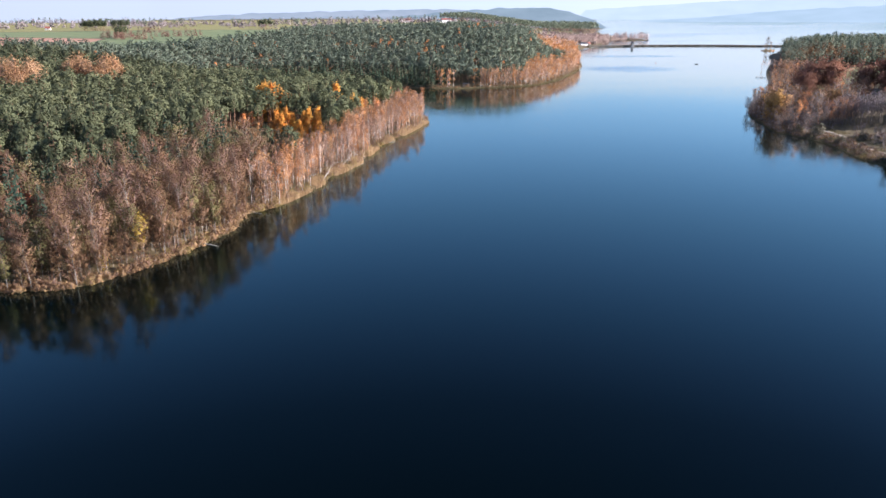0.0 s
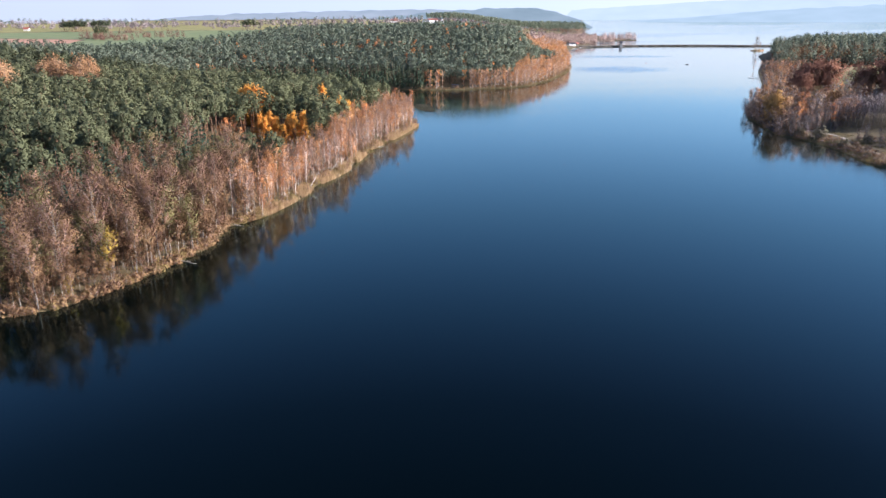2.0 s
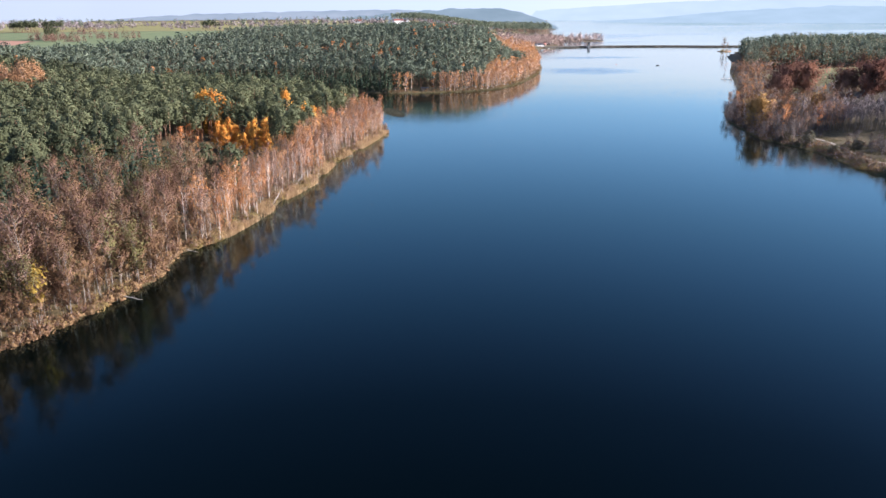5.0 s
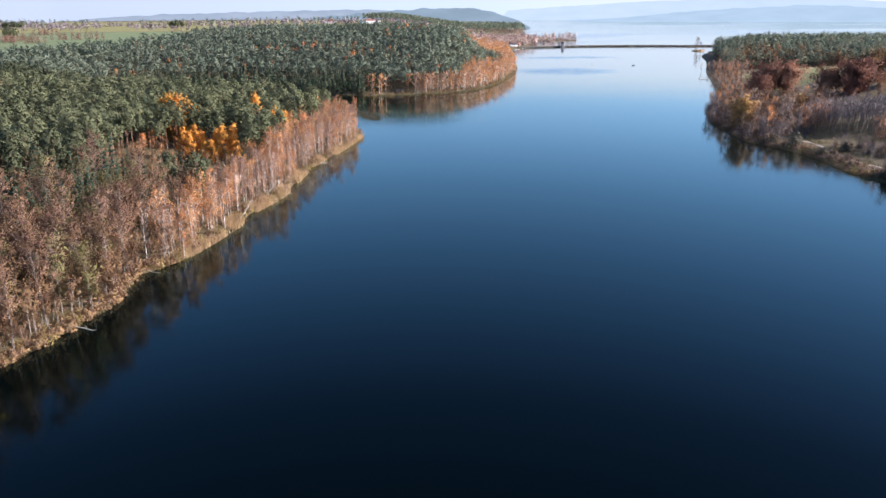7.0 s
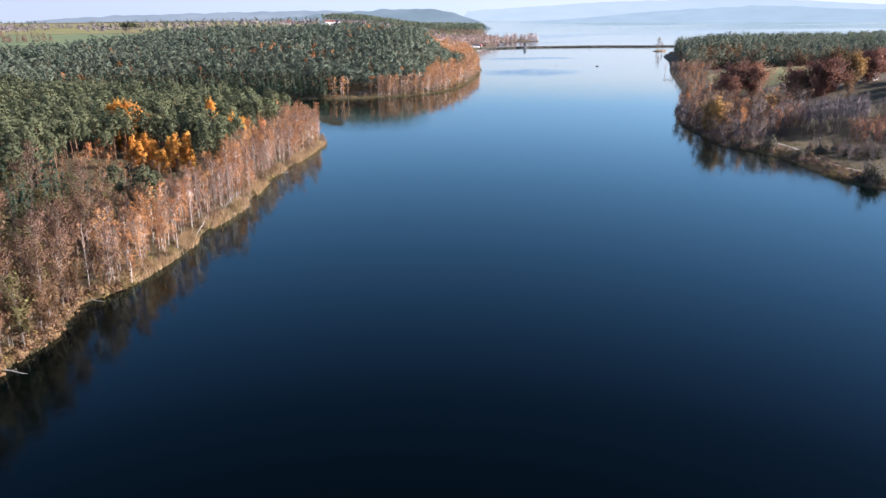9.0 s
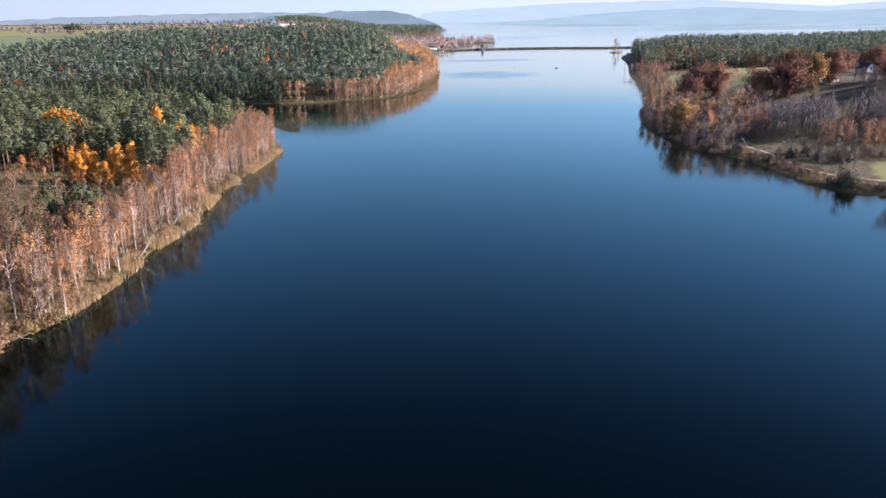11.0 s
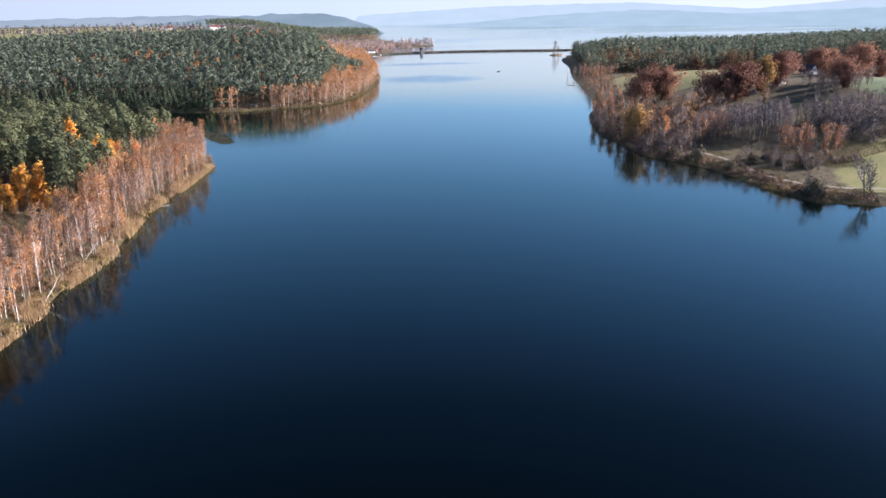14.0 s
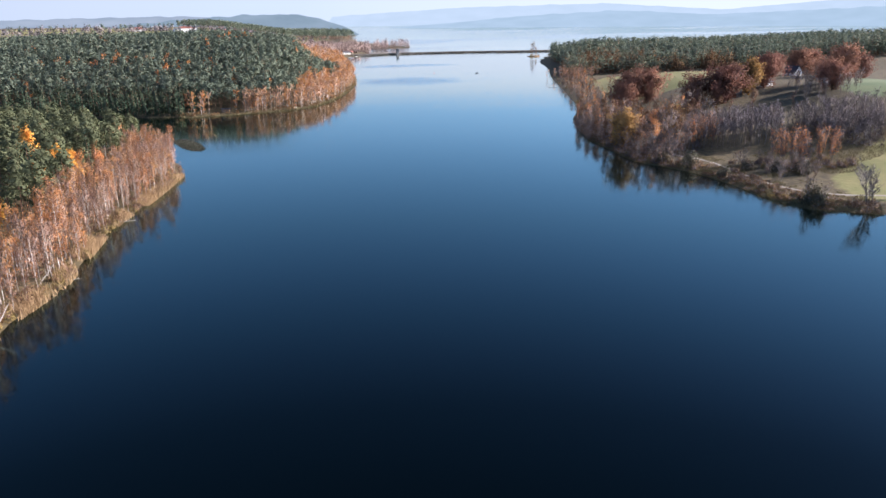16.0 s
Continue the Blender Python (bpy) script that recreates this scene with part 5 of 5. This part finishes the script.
# ---- houses ----
def house(x, y, turn, length, width, wall_h, roof_h, wall_mat, roof_mat, label, category="house", group="", windows=3):
    """Walls, a pitched roof with eaves, windows and a door."""
    root = tagged(new("house" if category == "house" else category.replace(" ", "_")), label, category, group)
    a, b = length / 2, width / 2
    gable = np.array([(-a, -b, -1), (a, -b, -1), (a, b, -1), (-a, b, -1), (-a, -b, wall_h), (a, -b, wall_h), (a, b, wall_h), (-a, b, wall_h), (-a, 0, wall_h + roof_h), (a, 0, wall_h + roof_h)])
    tri = np.array(((0, 1, 5), (0, 5, 4), (2, 3, 7), (2, 7, 6), (1, 2, 6), (1, 6, 5), (5, 6, 9), (3, 0, 4), (3, 4, 7), (7, 4, 8)))
    part("wall", tri_mesh("wall", gable, tri, [wall_mat]), root)
    e, s = 0.6, roof_h / b
    top = wall_h + roof_h + 0.12
    for side in (-1, 1):
        v = np.array([(x0, side * y0, z0 - t) for t in (0, 0.25) for x0, y0, z0 in ((-a - e, 0, top), (a + e, 0, top), (a + e, b + e, top - (b + e) * s), (-a - e, b + e, top - (b + e) * s))])
        part("roof", tri_mesh("roof", v, np.array(((0, 1, 2, 3), (7, 6, 5, 4), (0, 4, 5, 1), (1, 5, 6, 2), (2, 6, 7, 3), (3, 7, 4, 0))), [roof_mat]), root)
    for k in range(windows):
        u = -a + (k + 0.5) * length / windows
        for side in (-1, 1):
            w = box_part("window", root, (u - 0.55, side * b - 0.08, 1.0), (u + 0.55, side * b + 0.08, 2.3), WOOD, 0.02)
            box_part("pane", w, (u - 0.45, side * b - 0.11, 1.1), (u + 0.45, side * b + 0.11, 2.2), GLASS, 0.01)
    for end in (-1, 1):
        w = box_part("window", root, (end * a - 0.08, -0.6, wall_h - 0.4), (end * a + 0.08, 0.6, wall_h + 1.0), WOOD, 0.02)
        box_part("pane", w, (end * a - 0.11, -0.5, wall_h - 0.3), (end * a + 0.11, 0.5, wall_h + 0.9), GLASS, 0.01)
    box_part("door", root, (-0.55, -b - 0.06, 0), (0.55, -b + 0.06, 2.1), WOOD, 0.02)
    box_part("chimney", root, (a * 0.4, -0.4, wall_h + roof_h * 0.6), (a * 0.4 + 0.8, 0.4, wall_h + roof_h + 1.0), ROOF_RED, 0.03)
    root.matrix_basis = pose(x, y, float(ground_at(x, y)), 0, 0, turn)
    return root


house(404, 553, -85, 10, 7.2, 2.6, 4.2, WHITE, ROOF_DARK, "white gabled farmhouse with a dark roof among oaks")
house(345, 512, 20, 6, 5, 2.8, 1.6, WHITE, ROOF_DARK, "small white shed beside the oaks", "shed", windows=1)
FAR_HOUSES = "white houses of the far hamlet"
house(11, 1814, 15, 22, 12, 8, 3, WHITE, ROOF_RED, "white farmhouse on the far plateau", group=FAR_HOUSES)
house(30, 1822, -70, 18, 10, 6, 3, WHITE, ROOF_RED, "white barn on the far plateau", group=FAR_HOUSES)
house(-8, 1830, 70, 12, 9, 4, 4, WHITE, ROOF_DARK, "white house with dark roof on the far plateau", group=FAR_HOUSES)
house(88, 1800, 70, 14, 9, 5, 3, WHITE, ROOF_RED, "lone white house beside far woods", group=FAR_HOUSES)
house(-90, 2050, 10, 18, 10, 5, 5, WHITE, ROOF_RED, "small white house on the skyline", group=FAR_HOUSES)
house(-760, 1480, 10, 9, 7, 3.5, 3, WHITE, ROOF_RED, "white house behind the fields", group=FAR_HOUSES)
for k, (x, y, a, b) in enumerate(((258, 1385, 14, 7), (270, 1402, 10, 6), (240, 1370, 12, 7), (285, 1440, 16, 8), (262, 1430, 9, 6), (225, 1330, 10, 6))):
    house(x, y, 20 + 37 * k, a, b, 3, 2.2, WHITE if k % 2 == 0 else WOOD, ROOF_RED if k % 3 else ROOF_DARK, "low harbour shed by the lake", "shed", "sheds at the harbour", 2)
jetty = tagged(new("jetty"), "short pale wooden jetty by the wooded bank", "jetty")
for k in range(10):
    box_part("plank", jetty, (k * 0.9, -1.2, 0.55), (k * 0.9 + 0.82, 1.2, 0.65), DEADWOOD, 0.02)
for u in (0.4, 4.4, 8.4):
    for w in (-1, 1):
        box_part("post", jetty, (u - 0.1, w - 0.1, -1.5), (u + 0.1, w + 0.1, 0.75), WOOD, 0.02)
jetty.matrix_basis = pose(326, 756, 0, 0, 0, 150)
hut = tagged(new("hut"), "small wooden hut at the water's edge below birches", "hut")
box_part("wall", hut, (-3, -2.2, -0.5), (3, 2.2, 2.4), WOOD, 0.04)
box_part("roof", hut, (-3.5, -2.8, 2.4), (3.5, 2.8, 2.75), ROOF_DARK, 0.06)
box_part("door", hut, (-0.5, -2.28, 0), (0.5, -2.15, 2.0), DARK_PAINT, 0.02)
hut.matrix_basis = pose(22, 678, float(ground_at(22, 678)), 0, 0, 5)

# ---- hedges and trees of the plateau and the harbour ----
def clumps(spots, cell=5.0):
    out = []
    for cx, cy, rx, ry in spots:
        q = scatter(rng, cx - rx, cx + rx, cy - ry, cy + ry, cell)
        out.append(q[near(q, ((cx, cy, rx, ry),))])
    return np.concatenate(out)


wood_of("hedge_trees", "brown and russet trees between the fields", "trees", clumps(((-406, 1141, 20, 12), (-372, 1150, 12, 10), (-467, 1095, 22, 12), (-425, 1050, 30, 8), (-470, 1120, 28, 10), (-500, 1310, 20, 10), (-240, 1180, 14, 8), (-120, 1230, 30, 14), (0, 1250, 40, 18),
        (120, 1220, 50, 25), (170, 1300, 40, 30)), 8.5), EDGE_TREE, [ALDER_TWIG, ALDER_TWIG, GREY_BARK], rng, (0.5, 0.85))
wood_of("hedge_trees", "dense dark grove between the fields", "trees", clumps(((-635, 1400, 24, 16), (-455, 1085, 9, 9), (-350, 1530, 16, 8), (-600, 1430, 20, 10))), FAR_PINE, [PINE, PINE_BARK], rng)
far = np.concatenate([scatter(rng, -1500, 300, y, y + 60, 17.0) for y in (1560, 1720, 1900, 2120, 2350)])
ridge = np.array([noise.noise((x / 170, y / 60, 1.0)) for x, y in far])
far = far[(ridge > 0.02) & (far[:, 0] > -0.66 * far[:, 1]) & ~near(far, ((11, 1780, 60, 60),))]
half = rng.uniform(size=len(far)) < 0.75
wood_of("far_woods", "brown autumn woods on the far plateau", "woods", far[half], DISTANT_BIRCH, [GREY_TWIG, GREY_TWIG, GREY_BARK], rng, (0.9, 1.5))
wood_of("far_woods", "pine woods on the far plateau, blued by painted haze", "woods", far[~half], DISTANT_PINE, [HAZED_PINE, PINE_BARK], rng)
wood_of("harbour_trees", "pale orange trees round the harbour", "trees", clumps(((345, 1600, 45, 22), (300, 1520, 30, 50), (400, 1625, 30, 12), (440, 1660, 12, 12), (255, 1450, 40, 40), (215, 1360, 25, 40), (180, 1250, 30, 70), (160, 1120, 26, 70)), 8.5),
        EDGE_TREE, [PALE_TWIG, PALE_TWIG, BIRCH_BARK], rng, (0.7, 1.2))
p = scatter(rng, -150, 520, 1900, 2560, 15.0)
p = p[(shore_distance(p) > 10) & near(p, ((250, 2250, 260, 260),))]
wood_of("far_woods", "wooded hill above the far lake", "woods", p, DISTANT_PINE[:2], [HAZED_PINE, PINE_BARK], rng, (1.1, 1.5))


# ---- the distance ----
def ridge_line(name, label, radius, az0, az1, profile, mat, depth=300):
    """A far range of hills: foot, crest and back. profile: (azimuth, crest height)."""
    n = 220
    a = np.radians(np.linspace(az0, az1, n))
    top = np.interp(np.degrees(a), *zip(*profile))
    rough = np.array([noise.noise((t * 60, radius, 0)) * 5 + noise.noise((t * 400, radius, 5)) * 1.2 for t in a])
    top = np.maximum(top + rough * np.clip(top / 40, 0.2, 1), -2)
    v = np.concatenate([np.stack([np.sin(a) * r, np.cos(a) * r, z], 1) for r, z in ((radius - depth, np.full(n, -3.0)), (radius - depth * 0.4, top * 0.6), (radius, top), (radius + depth * 0.3, np.full(n, -3.0)))])
    f = np.concatenate([np.stack([np.arange(n - 1) + k * n, np.arange(1, n) + k * n, np.arange(1, n) + (k + 1) * n, np.arange(n - 1) + (k + 1) * n], 1) for k in range(3)])
    tagged(new(name, tri_mesh(name, v, f[:, ::-1], [mat], smooth_shade=True)), label, "hills", kind="structure")


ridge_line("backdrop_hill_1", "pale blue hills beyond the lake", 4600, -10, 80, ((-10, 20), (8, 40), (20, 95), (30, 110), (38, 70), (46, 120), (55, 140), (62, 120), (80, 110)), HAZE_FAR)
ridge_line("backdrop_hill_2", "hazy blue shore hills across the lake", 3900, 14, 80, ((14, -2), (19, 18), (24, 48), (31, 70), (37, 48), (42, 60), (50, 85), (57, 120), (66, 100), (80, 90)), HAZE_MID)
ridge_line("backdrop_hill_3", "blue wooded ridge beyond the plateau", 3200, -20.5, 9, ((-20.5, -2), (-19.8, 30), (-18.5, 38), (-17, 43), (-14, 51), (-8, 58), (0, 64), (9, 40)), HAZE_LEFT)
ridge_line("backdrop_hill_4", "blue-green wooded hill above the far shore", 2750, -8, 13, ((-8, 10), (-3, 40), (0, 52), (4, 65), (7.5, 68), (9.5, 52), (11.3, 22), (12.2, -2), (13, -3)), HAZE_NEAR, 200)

# wall of glowing haze; its top, above the view, whitens the lake's reflections
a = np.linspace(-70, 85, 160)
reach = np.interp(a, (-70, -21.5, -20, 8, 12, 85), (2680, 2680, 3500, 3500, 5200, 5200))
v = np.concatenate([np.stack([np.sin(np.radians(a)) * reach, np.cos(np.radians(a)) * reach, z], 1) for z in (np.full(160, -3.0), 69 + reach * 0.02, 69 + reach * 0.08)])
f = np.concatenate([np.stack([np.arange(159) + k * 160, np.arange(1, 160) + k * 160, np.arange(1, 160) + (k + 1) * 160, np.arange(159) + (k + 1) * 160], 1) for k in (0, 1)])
tagged(new("backdrop", tri_mesh("backdrop", v, f[:, ::-1], [HAZE_SKY], smooth_shade=True)), "glowing backdrop wall of pale haze along the horizon", "haze", kind="structure")
for g in (PINES, SPRUCES, BIRCHES, BARE_BIRCHES, ALDERS, OLIVE_ALDERS, LARCHES, OAKS, GOLD_OAKS, TAN_TREES, GREY_TREES, WINTER_TREES, POPLARS, BUSHES, DARK_BUSHES):
    g.tidy()
